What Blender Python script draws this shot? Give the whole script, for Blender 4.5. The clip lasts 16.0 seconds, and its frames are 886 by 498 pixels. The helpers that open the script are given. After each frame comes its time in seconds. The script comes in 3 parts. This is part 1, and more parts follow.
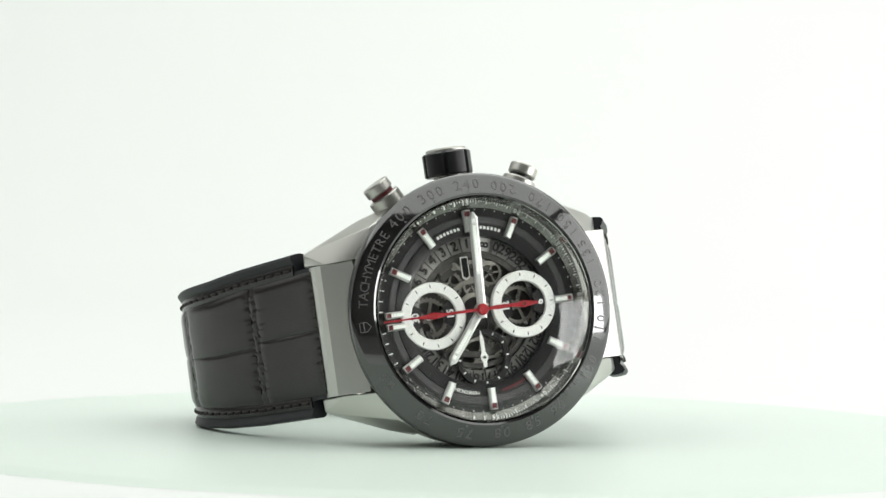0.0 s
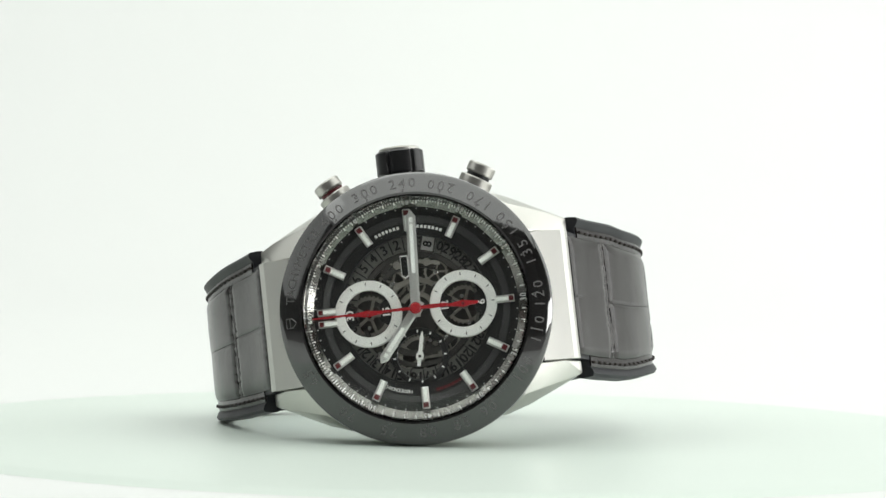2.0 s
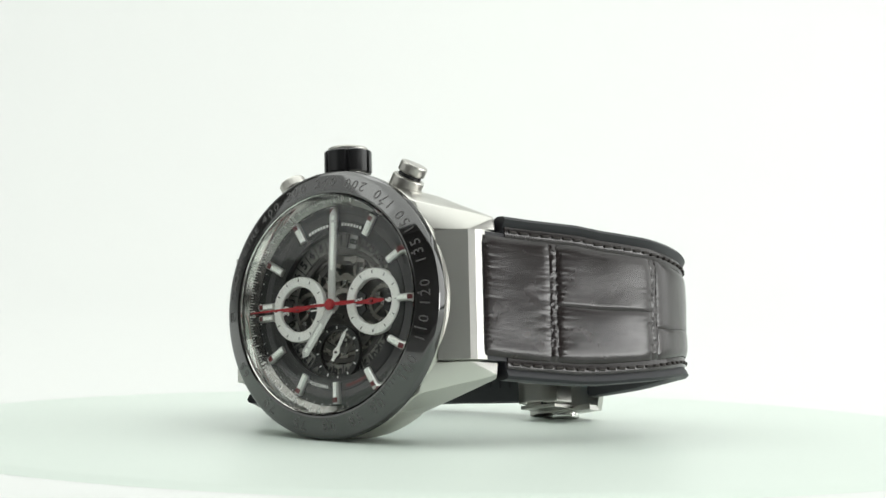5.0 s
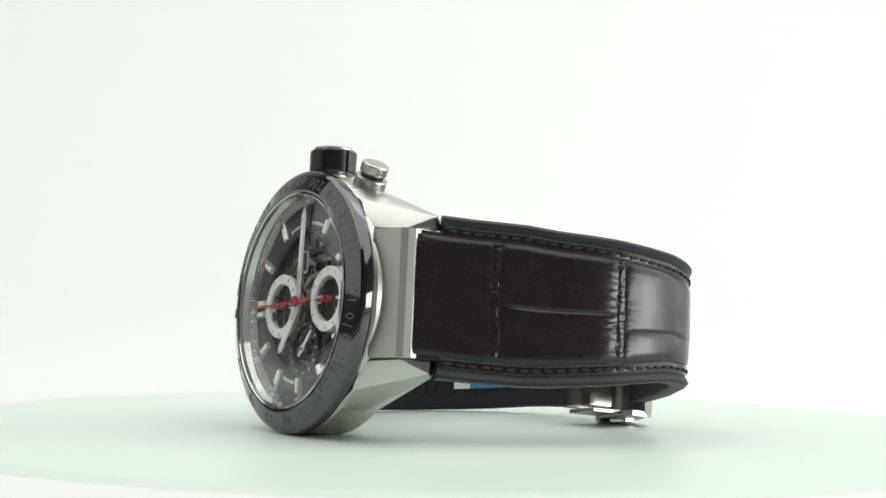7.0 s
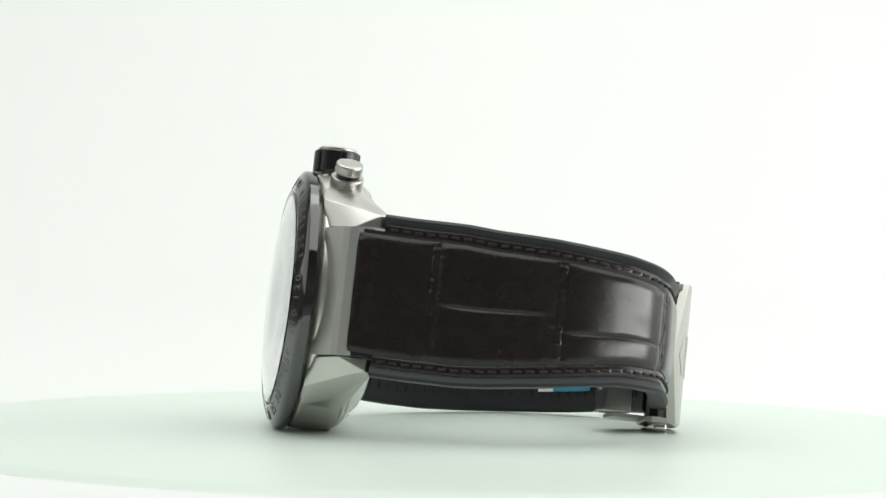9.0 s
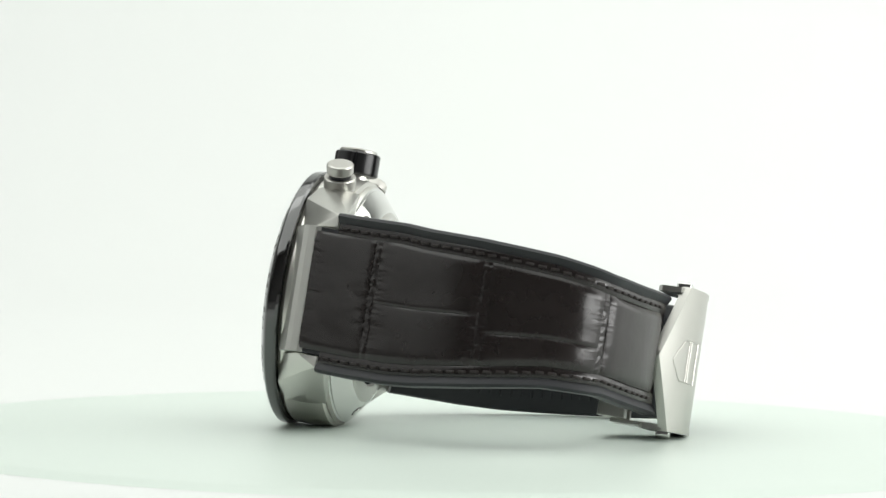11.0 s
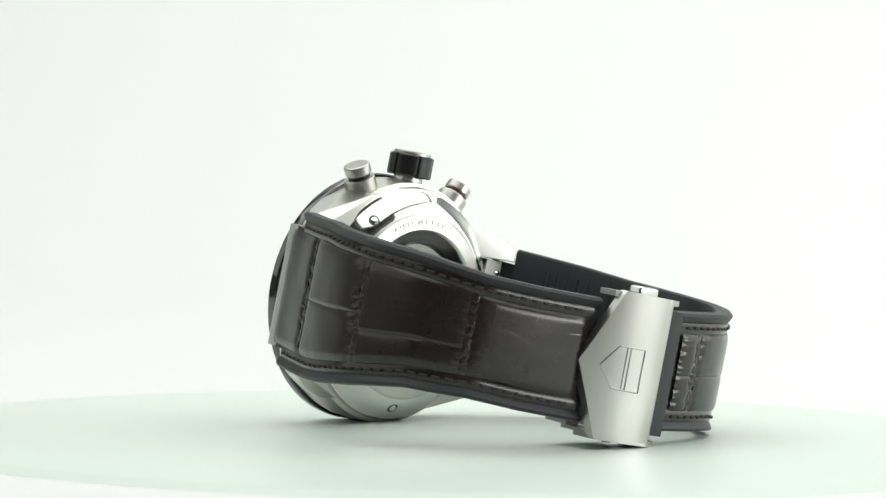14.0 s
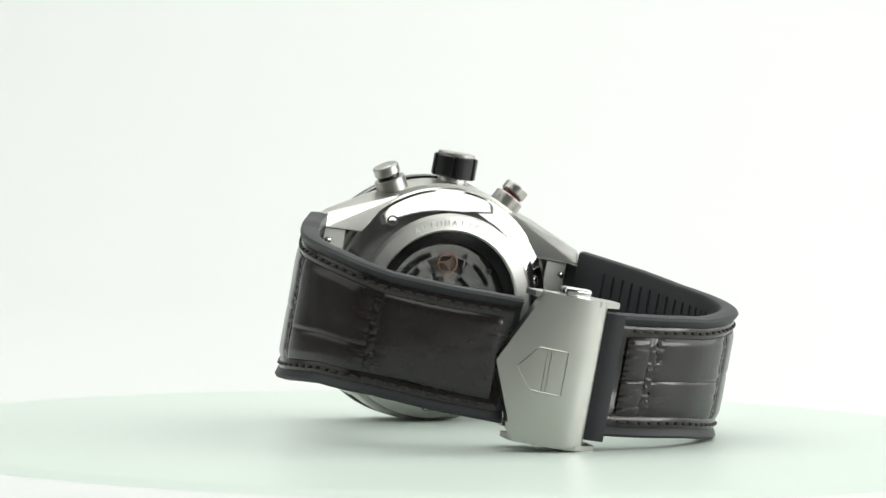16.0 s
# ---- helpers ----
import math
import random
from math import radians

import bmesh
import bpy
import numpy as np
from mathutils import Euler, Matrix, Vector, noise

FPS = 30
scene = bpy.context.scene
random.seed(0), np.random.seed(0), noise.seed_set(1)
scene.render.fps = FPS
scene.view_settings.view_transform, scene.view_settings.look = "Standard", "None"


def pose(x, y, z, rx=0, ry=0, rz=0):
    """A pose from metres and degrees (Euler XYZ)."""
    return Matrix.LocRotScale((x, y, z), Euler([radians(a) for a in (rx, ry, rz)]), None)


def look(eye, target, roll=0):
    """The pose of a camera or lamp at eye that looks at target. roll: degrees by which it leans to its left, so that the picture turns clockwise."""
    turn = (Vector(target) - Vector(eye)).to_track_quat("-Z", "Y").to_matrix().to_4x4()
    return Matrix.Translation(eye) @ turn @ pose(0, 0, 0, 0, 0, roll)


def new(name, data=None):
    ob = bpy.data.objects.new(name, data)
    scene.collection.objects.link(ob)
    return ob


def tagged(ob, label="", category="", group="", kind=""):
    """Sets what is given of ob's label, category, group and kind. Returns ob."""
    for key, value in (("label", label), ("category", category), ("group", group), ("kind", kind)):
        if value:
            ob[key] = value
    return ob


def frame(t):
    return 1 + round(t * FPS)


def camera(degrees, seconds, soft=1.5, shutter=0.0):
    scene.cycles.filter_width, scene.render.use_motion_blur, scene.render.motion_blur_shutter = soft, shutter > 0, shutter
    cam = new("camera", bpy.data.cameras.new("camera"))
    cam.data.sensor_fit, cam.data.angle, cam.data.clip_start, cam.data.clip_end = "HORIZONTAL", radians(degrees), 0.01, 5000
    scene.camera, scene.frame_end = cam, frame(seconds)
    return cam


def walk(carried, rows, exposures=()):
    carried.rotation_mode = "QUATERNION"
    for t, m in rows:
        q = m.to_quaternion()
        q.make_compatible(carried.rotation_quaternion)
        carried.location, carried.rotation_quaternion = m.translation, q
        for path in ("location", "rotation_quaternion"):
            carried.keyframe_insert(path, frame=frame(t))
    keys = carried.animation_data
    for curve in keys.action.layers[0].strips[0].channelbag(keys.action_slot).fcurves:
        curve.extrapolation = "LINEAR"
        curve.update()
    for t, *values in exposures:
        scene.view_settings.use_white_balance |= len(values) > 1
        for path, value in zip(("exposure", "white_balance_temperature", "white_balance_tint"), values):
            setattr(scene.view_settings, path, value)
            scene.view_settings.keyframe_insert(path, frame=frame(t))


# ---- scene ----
# Camera: it stands still before a slowly turning display plate.
cam = camera(18.0, 16.0, soft=1.5)
EYE = pose(0, -0.4752, 0.04136, 90 - 1.251, 0, 0.240) @ pose(0, 0, 0, 0, 0, 0.943)
walk(cam, [(0.0, EYE), (16.0, EYE)], exposures=[(0.0, 0.0), (16.0, 0.0)])

# Light: a white studio with soft boxes above, behind and at the sides.
world = bpy.data.worlds.new("studio_air")
scene.world = world
world.use_nodes = True
world.node_tree.nodes["Background"].inputs[0].default_value = (0.93, 1.0, 0.95, 1)
world.node_tree.nodes["Background"].inputs[1].default_value = 0.05


def soft_box(name, eye, target, size_x, size_y, watts, colour):
    data = bpy.data.lights.new(name, "AREA")
    data.shape, data.size, data.size_y = "RECTANGLE", size_x, size_y
    data.energy, data.color = watts, colour
    lamp = new(name, data)
    lamp.matrix_world = look(eye, target)
    return lamp


soft_box("soft_box_above", (0.16, -0.06, 1.05), (0.16, -0.04, 0), 2.30, 1.70, 21.6, (0.968, 1.0, 0.960))
soft_box("soft_box_backdrop", (0.22, 0.35, 1.25), (0.10, 0.95, 0.1), 1.75, 0.4, 3.8, (0.985, 1.0, 0.98))
soft_box("soft_box_key", (0.79, -0.31, 0.09), (0, 0.0, 0.05), 0.62, 0.17, 3.1, (0.99, 1.0, 0.98))
soft_box("soft_box_east", (0.85, 0.17, 0.32), (0, 0.08, 0.12), 0.80, 0.60, 3.2, (0.985, 1.0, 0.975))
soft_box("soft_box_west", (-0.84, -0.08, 0.62), (0, -0.08, 0.44), 1.02, 0.84, 2.1, (0.97, 1.0, 0.965))


# ---- materials ----
def node_mat(name, base, rough=0.5, metal=0.0, spread=0.0, grain=0.0, grain_scale=2000.0, stretch=(1, 1, 1), rough_spread=0.0, coat=0.0, ior=1.45, coord="Object", distance=0.0001, spread_scale=120.0):
    m = bpy.data.materials.new(name)
    m.use_nodes = True
    nt = m.node_tree
    b = nt.nodes["Principled BSDF"]
    b.inputs["Base Color"].default_value = (*base, 1)
    b.inputs["Roughness"].default_value = rough
    b.inputs["Metallic"].default_value = metal
    b.inputs["IOR"].default_value = ior
    b.inputs["Coat Weight"].default_value = coat
    b.inputs["Coat Roughness"].default_value = 0.06
    tc = nt.nodes.new("ShaderNodeTexCoord")
    mp = nt.nodes.new("ShaderNodeMapping")
    mp.inputs["Scale"].default_value = stretch
    nt.links.new(tc.outputs[coord], mp.inputs["Vector"])
    fine = nt.nodes.new("ShaderNodeTexNoise")
    fine.inputs["Scale"].default_value = grain_scale
    fine.inputs["Detail"].default_value = 4
    fine.inputs["Lacunarity"].default_value = 2.17
    nt.links.new(mp.outputs[0], fine.inputs["Vector"])
    broad = nt.nodes.new("ShaderNodeTexNoise")
    broad.inputs["Scale"].default_value = spread_scale
    broad.inputs["Detail"].default_value = 3
    nt.links.new(tc.outputs[coord], broad.inputs["Vector"])
    if spread:
        mix = nt.nodes.new("ShaderNodeMix")
        mix.data_type = "RGBA"
        mix.inputs["A"].default_value = (*[c * (1 - spread) for c in base], 1)
        mix.inputs["B"].default_value = (*[min(1, c * (1 + spread)) for c in base], 1)
        nt.links.new(broad.outputs["Fac"], mix.inputs["Factor"])
        nt.links.new(mix.outputs["Result"], b.inputs["Base Color"])
    if rough_spread:
        mr = nt.nodes.new("ShaderNodeMapRange")
        mr.inputs["To Min"].default_value = max(0.02, rough - rough_spread)
        mr.inputs["To Max"].default_value = min(1, rough + rough_spread)
        nt.links.new(fine.outputs["Fac"], mr.inputs["Value"])
        nt.links.new(mr.outputs["Result"], b.inputs["Roughness"])
    if grain:
        bump = nt.nodes.new("ShaderNodeBump")
        bump.inputs["Strength"].default_value = grain
        bump.inputs["Distance"].default_value = distance
        nt.links.new(fine.outputs["Fac"], bump.inputs["Height"])
        nt.links.new(bump.outputs["Normal"], b.inputs["Normal"])
    return m


STEEL = node_mat("brushed_steel", (0.58, 0.575, 0.54), 0.30, 1.0, 0.05, 0.05, 2200, (1, 0.04, 1), 0.05, distance=0.00003)
LINK_STEEL = node_mat("satin_link_steel", (0.56, 0.555, 0.525), 0.44, 1.0, 0.05, 0.05, 2200, (1, 0.04, 1), 0.05, distance=0.00003)
STEEL_CASE = node_mat("satin_steel", (0.62, 0.61, 0.57), 0.36, 1.0, 0.04)
CAP_STEEL = node_mat("turned_steel", (0.47, 0.46, 0.43), 0.36, 1.0, 0.06)
POLISHED = node_mat("polished_steel", (0.66, 0.66, 0.64), 0.07, 1.0, 0.03)
CLASP_STEEL = node_mat("clasp_steel", (0.48, 0.475, 0.445), 0.30, 1.0, 0.06, 0.12, 2200, (1, 0.03, 1), 0.05, distance=0.00003)
CERAMIC = node_mat("black_ceramic", (0.0085, 0.0080, 0.0080), 0.06, 0.0, 0.15, 0.0, 900, rough_spread=0.02, ior=1.98)
RUBBER = node_mat("black_rubber", (0.0105, 0.0112, 0.0145), 0.50, 0.0, 0.2, 0.1, 3000, distance=0.00002)
CROWN_RUBBER = node_mat("crown_rubber", (0.010, 0.010, 0.011), 0.28, 0.0, 0.1)
DIAL_BLACK = node_mat("dial_black", (0.012, 0.012, 0.012), 0.30, 0.0, 0.2, 0.1, 3000)
FLANGE = node_mat("polished_flange", (0.20, 0.195, 0.185), 0.14, 1.0, 0.1)
DIAL_GREY = node_mat("dial_grey", (0.060, 0.059, 0.060), 0.36, 0.2, 0.2, 0.1, 3000)
MOVEMENT = node_mat("movement_grey", (0.30, 0.285, 0.255), 0.34, 0.3, 0.35, 0.2, 1500)
MOVEMENT_DARK = node_mat("movement_dark", (0.075, 0.072, 0.067), 0.36, 0.3, 0.35, 0.2, 1500)
ROTOR = node_mat("rotor_steel", (0.50, 0.49, 0.46), 0.22, 1.0, 0.08)
BRASS = node_mat("copper_balance", (0.42, 0.25, 0.19), 0.25, 1.0, 0.1)
DIAL_SILVER = node_mat("silvered_ring", (0.80, 0.80, 0.77), 0.36, 0.15, 0.05)
MARKER = node_mat("bright_marker", (0.64, 0.64, 0.62), 0.30, 0.75, 0.05)
DATE_RING = node_mat("date_ring_grey", (0.18, 0.177, 0.166), 0.35, 0.5, 0.3)
LUME = node_mat("lume_white", (0.88, 0.90, 0.86), 0.45, 0.0, 0.04)
WHITE_INK = node_mat("white_ink", (0.78, 0.78, 0.76), 0.5)
GREY_INK = node_mat("engraved_grey", (0.10, 0.096, 0.096), 0.35, 0.0, ior=1.5)
RED = node_mat("red_lacquer", (0.33, 0.010, 0.016), 0.35, 0.0, 0.05, coat=0.3)
DARK_RED = node_mat("index_red", (0.10, 0.010, 0.013), 0.4)
THREAD = node_mat("dark_thread", (0.022, 0.017, 0.016), 0.7, 0.0, 0.2, 0.4, 6000)
STICKER = node_mat("blue_sticker", (0.04, 0.22, 0.36), 0.35)
STICKER_WHITE = node_mat("white_sticker", (0.7, 0.72, 0.72), 0.4)
PLATE = node_mat("pale_green_plate", (0.588, 0.655, 0.603), 0.42, 0.0, 0.02, 0.02, 900, spread_scale=14)
PAPER = node_mat("white_paper", (0.672, 0.686, 0.672), 0.8, 0.0, 0.01, 0.02, 400, spread_scale=5)
BRIDGE = node_mat("rhodium_bridge", (0.34, 0.335, 0.325), 0.24, 0.8, 0.2, 0.15, 1200)
BACK_STEEL = node_mat("polished_back_steel", (0.70, 0.70, 0.68), 0.07, 1.0, 0.04)
FRONT_WALL = node_mat("studio_dark_wall", (0.19, 0.185, 0.185), 0.8, 0.0, 0.08, 0.05, 60, spread_scale=2)
WALL = node_mat("studio_grey_wall", (0.20, 0.205, 0.20), 0.8, 0.0, 0.08, 0.05, 60, spread_scale=2)
CEILING = node_mat("studio_ceiling", (0.45, 0.46, 0.45), 0.8, 0.0, 0.05, 0.05, 60, spread_scale=2)


def leather_mat():
    m = node_mat("brown_black_leather", (0.0150, 0.0115, 0.0112), 0.23, 0.0, 0.3, 0.0, 900, ior=1.47, spread_scale=300)
    nt = m.node_tree
    b = nt.nodes["Principled BSDF"]
    tc = nt.nodes.new("ShaderNodeTexCoord")
    cell = nt.nodes.new("ShaderNodeTexVoronoi")
    cell.feature = "DISTANCE_TO_EDGE"
    cell.inputs["Scale"].default_value = 450
    fine = nt.nodes.new("ShaderNodeTexNoise")
    fine.inputs["Scale"].default_value = 620
    fine.inputs["Detail"].default_value = 4
    fine.inputs["Lacunarity"].default_value = 2.17
    add = nt.nodes.new("ShaderNodeMath")
    add.operation = "MULTIPLY_ADD"
    add.inputs[1].default_value = 0.0
    bump = nt.nodes.new("ShaderNodeBump")
    bump.inputs["Strength"].default_value = 0.30
    bump.inputs["Distance"].default_value = 0.00010
    nt.links.new(tc.outputs["Object"], cell.inputs["Vector"])
    nt.links.new(tc.outputs["Object"], fine.inputs["Vector"])
    nt.links.new(cell.outputs["Distance"], add.inputs[0])
    nt.links.new(fine.outputs["Fac"], add.inputs[2])
    nt.links.new(add.outputs[0], bump.inputs["Height"])
    nt.links.new(bump.outputs["Normal"], b.inputs["Normal"])
    return m


LEATHER = leather_mat()


def glass_mat(name, tint):
    m = bpy.data.materials.new(name)
    m.use_nodes = True
    b = m.node_tree.nodes["Principled BSDF"]
    b.inputs["Base Color"].default_value = (*tint, 1)
    b.inputs["Roughness"].default_value = 0.02
    b.inputs["Transmission Weight"].default_value = 1.0
    b.inputs["IOR"].default_value = 1.33
    return m


GLASS = glass_mat("sapphire_glass", (0.97, 0.98, 0.97))

# ---- building helpers: lengths in millimetres, in the watch's own axes ----
# x to the six-hour side, y to the three-hour side (the crown), z out of the dial.
MM = 0.001
DIAL = Matrix(((0.99026, -0.12328, -0.06464, -0.00605),
               (-0.04972, 0.12048, -0.99147, -0.02640),
               (0.13002, 0.98503, 0.11318, 0.02193),
               (0, 0, 0, 1)))
watch = new("wrist_watch")
tagged(watch, "steel chronograph wrist watch with black leather strap standing on its side", "watch")


def part(name, bm, material, parent, label="", m=None, smooth=30.0, scale=MM):
    """Links a bmesh as one mesh object under a thing or a part."""
    me = bpy.data.meshes.new(name)
    bmesh.ops.scale(bm, vec=(scale,) * 3, verts=bm.verts)
    bmesh.ops.recalc_face_normals(bm, faces=bm.faces)
    bm.to_mesh(me)
    bm.free()
    return mesh_part(name, me, material, parent, label, m, smooth)


def mesh_part(name, me, material, parent, label="", m=None, smooth=30.0):
    if not me.materials:
        me.materials.append(material)
    if smooth:
        me.shade_smooth()
        me.set_sharp_from_angle(angle=radians(smooth))
    ob = new(name, me)
    if label:
        ob["label"] = label
    if parent is not None:
        ob.parent = parent
        local = m if m is not None else Matrix.Identity(4)
        ob.matrix_local = DIAL @ local if parent == watch else local
    return ob


def at(x, y, z, turn=0.0):
    """A place in millimetres with a turn about the dial's axis."""
    return Matrix.Translation((x * MM, y * MM, z * MM)) @ Matrix.Rotation(turn, 4, "Z")


def bevelled(bm, width, segments=2, angle=25.0):
    edges = [e for e in bm.edges if len(e.link_faces) == 2 and e.calc_face_angle(0) > radians(angle)]
    bmesh.ops.bevel(bm, geom=edges, offset=width, segments=segments, profile=0.5, affect="EDGES", clamp_overlap=True)
    return bm


def lathe(profile, steps=128, closed=True, centre=(0, 0), start=0.0, sweep=math.tau):
    """Turns an (r, z) outline round the dial's axis."""
    bm = bmesh.new()
    full = abs(sweep - math.tau) < 1e-6
    n = steps if full else steps + 1
    rings = []
    for i in range(n):
        a = start + sweep * i / steps
        rings.append([bm.verts.new((centre[0] + r * math.cos(a), centre[1] + r * math.sin(a), z)) for r, z in profile])
    k = len(profile)
    for i in range(n if full else n - 1):
        p, q = rings[i], rings[(i + 1) % n]
        for j in range(k if closed else k - 1):
            bm.faces.new((p[j], p[(j + 1) % k], q[(j + 1) % k], q[j]))
    if not full and closed:
        bm.faces.new(rings[0])
        bm.faces.new(rings[-1][::-1])
    return bm


def block(x0, x1, y0, y1, z0, z1, bevel=0.0, segments=2):
    bm = bmesh.new()
    bmesh.ops.create_cube(bm, size=1)
    for v in bm.verts:
        v.co = Vector(((x0 + x1) / 2 + v.co.x * (x1 - x0), (y0 + y1) / 2 + v.co.y * (y1 - y0), (z0 + z1) / 2 + v.co.z * (z1 - z0)))
    if bevel:
        bevelled(bm, bevel, segments)
    return bm


def hull(points, bevel=0.0):
    bm = bmesh.new()
    for p in points:
        bm.verts.new(p)
    out = bmesh.ops.convex_hull(bm, input=bm.verts)
    loose = [g for g in out["geom_interior"] if isinstance(g, bmesh.types.BMVert)]
    bmesh.ops.delete(bm, geom=loose, context="VERTS")
    bmesh.ops.dissolve_limit(bm, angle_limit=radians(2), verts=bm.verts, edges=bm.edges)
    if bevel:
        bevelled(bm, bevel, 2, 12)
    return bm


def slab(outline, z0, z1, bevel=0.0):
    """A flat plate with an (x, y) outline."""
    bm = bmesh.new()
    low = [bm.verts.new((x, y, z0)) for x, y in outline]
    high = [bm.verts.new((x, y, z1)) for x, y in outline]
    bm.faces.new(low[::-1])
    bm.faces.new(high)
    n = len(outline)
    for i in range(n):
        bm.faces.new((low[i], low[(i + 1) % n], high[(i + 1) % n], high[i]))
    if bevel:
        bevelled(bm, bevel, 1)
    return bm


def extrude_y(outline, y0, y1, bevel=0.0):
    """A bar along y with an (x, z) outline."""
    bm = bmesh.new()
    low = [bm.verts.new((x, y0, z)) for x, z in outline]
    high = [bm.verts.new((x, y1, z)) for x, z in outline]
    bm.faces.new(low)
    bm.faces.new(high[::-1])
    n = len(outline)
    for i in range(n):
        bm.faces.new((low[i], high[i], high[(i + 1) % n], low[(i + 1) % n]))
    if bevel:
        bevelled(bm, bevel)
    return bm


def joined(*bms):
    whole = bmesh.new()
    for bm in bms:
        me = bpy.data.meshes.new("piece")
        bm.to_mesh(me)
        bm.free()
        whole.from_mesh(me)
        bpy.data.meshes.remove(me)
    return whole


def rod(a, b, r, steps=24, bevel=0.0):
    """A round bar from a to b."""
    a, b = Vector(a), Vector(b)
    bm = bmesh.new()
    bmesh.ops.create_cone(bm, cap_ends=True, segments=steps, radius1=r, radius2=r, depth=(b - a).length)
    if bevel:
        bevelled(bm, bevel, 2, 60)
    turn = (b - a).to_track_quat("Z", "Y").to_matrix().to_4x4()
    bmesh.ops.transform(bm, matrix=Matrix.Translation((a + b) / 2) @ turn, verts=bm.verts)
    return bm


def clock(hours, r):
    """The (x, y) of a clock position."""
    a = math.tau * hours / 12
    return -r * math.cos(a), r * math.sin(a)


def clock_frame(degrees, r, z, slope=0.0, inward=False):
    """A frame on the dial: its y points out (or in), its x along the ring; slope: degrees by which the ring falls outwards."""
    a, s = radians(degrees), radians(slope)
    out = Vector((-math.cos(a), math.sin(a), 0))
    along = Vector((math.sin(a), math.cos(a), 0))
    up = out * math.cos(s) + Vector((0, 0, -math.sin(s)))
    place = out * r + Vector((0, 0, z))
    if inward:
        up, along = -up, -along
    normal = along.cross(up)
    m = Matrix((along, up, normal)).transposed().to_4x4()
    m.translation = place
    return m


def glyphs(text, size, depth=0.06, bold=0.0):
    """The built-in font as a bmesh, centred on its origin."""
    data = bpy.data.curves.new("lettering", "FONT")
    data.body, data.size, data.extrude, data.offset = text, size, depth, bold
    data.align_x, data.align_y = "CENTER", "CENTER"
    data.resolution_u = 2
    ob = bpy.data.objects.new("lettering", data)
    scene.collection.objects.link(ob)
    me = bpy.data.meshes.new_from_object(ob.evaluated_get(bpy.context.evaluated_depsgraph_get()))
    bm = bmesh.new()
    bm.from_mesh(me)
    bpy.data.meshes.remove(me)
    bpy.data.objects.remove(ob)
    bpy.data.curves.remove(data)
    return bm


def ridge(points, r, closed=False):
    """A thin square bead along a line of points."""
    bm = bmesh.new()
    pts = [Vector(p) for p in points]
    n = len(pts)
    rings = []
    for i, p in enumerate(pts):
        a = pts[i - 1] if i or closed else p
        b = pts[(i + 1) % n] if i < n - 1 or closed else p
        d = (b - a).normalized()
        side = Vector((-d.y, d.x, 0)).normalized() * r
        up = Vector((0, 0, r))
        rings.append([bm.verts.new(p + side), bm.verts.new(p + up), bm.verts.new(p - side), bm.verts.new(p - up)])
    for i in range(n if closed else n - 1):
        p, q = rings[i], rings[(i + 1) % n]
        for j in range(4):
            bm.faces.new((p[j], p[(j + 1) % 4], q[(j + 1) % 4], q[j]))
    if not closed:
        bm.faces.new(rings[0])
        bm.faces.new(rings[-1][::-1])
    return bm


def moved(bm, m):
    bmesh.ops.transform(bm, matrix=m, verts=bm.verts)
    return bm


def ring_word(text, size, degrees, step, r, z, slope, inward, bold=0.0):
    """A word bent round the dial, letter by letter."""
    pieces = []
    for i, ch in enumerate(text):
        if ch == " ":
            continue
        k = i - (len(text) - 1) / 2
        d = degrees + (-k if inward else k) * step
        pieces.append(moved(glyphs(ch, size, 0.05, bold), clock_frame(d, r, z, slope, inward)))
    return joined(*pieces)


# ---- the studio ----
def build_studio():
    radius, foot, deep = 0.6, 0.35, 0.95
    curve = [(-0.135, -0.0008)] + [(foot * k / 4, -0.0008) for k in range(-1, 5)]
    curve += [(foot + radius * math.sin(radians(a)), -0.0008 + radius * (1 - math.cos(radians(a)))) for a in range(2, 91, 2)]
    curve += [(deep, 1.0), (deep, 1.59)]
    bm = bmesh.new()
    rows = [[bm.verts.new((x, y, z)) for x in (-1.59, 1.59)] for y, z in curve]
    for p, q in zip(rows, rows[1:]):
        bm.faces.new((p[0], p[1], q[1], q[0]))
    sheet = part("backdrop", bm, PAPER, None, scale=1)
    tagged(sheet, "seamless white paper sweep behind the display plate", "backdrop", kind="structure")
    thick = sheet.modifiers.new("thickness", "SOLIDIFY")
    thick.thickness, thick.offset = 0.003, -1
    if sheet.data.polygons[0].normal.z < 0:
        sheet.data.flip_normals()
    for name, box in (("wall_west", (-1.65, -1.6, -1.6, 1.1, -0.012, 1.6)), ("wall_east", (1.6, 1.65, -1.6, 1.1, -0.012, 1.6)), ("wall_south", (-1.65, 1.65, -1.65, -1.6, -0.012, 1.6))):
        tagged(part(name, block(*box), FRONT_WALL if name == "wall_south" else WALL, None, scale=1), "plain grey studio wall", "wall", kind="structure")
    tagged(part("floor", block(-1.65, 1.65, -1.65, 1.1, -0.03, -0.012), FRONT_WALL, None, scale=1), "dark studio table top under the paper", "floor", kind="structure")
    tagged(part("ceiling", block(-1.65, 1.65, -1.65, 1.1, 1.6, 1.65), CEILING, None, scale=1), "plain pale studio ceiling", "ceiling", kind="structure")


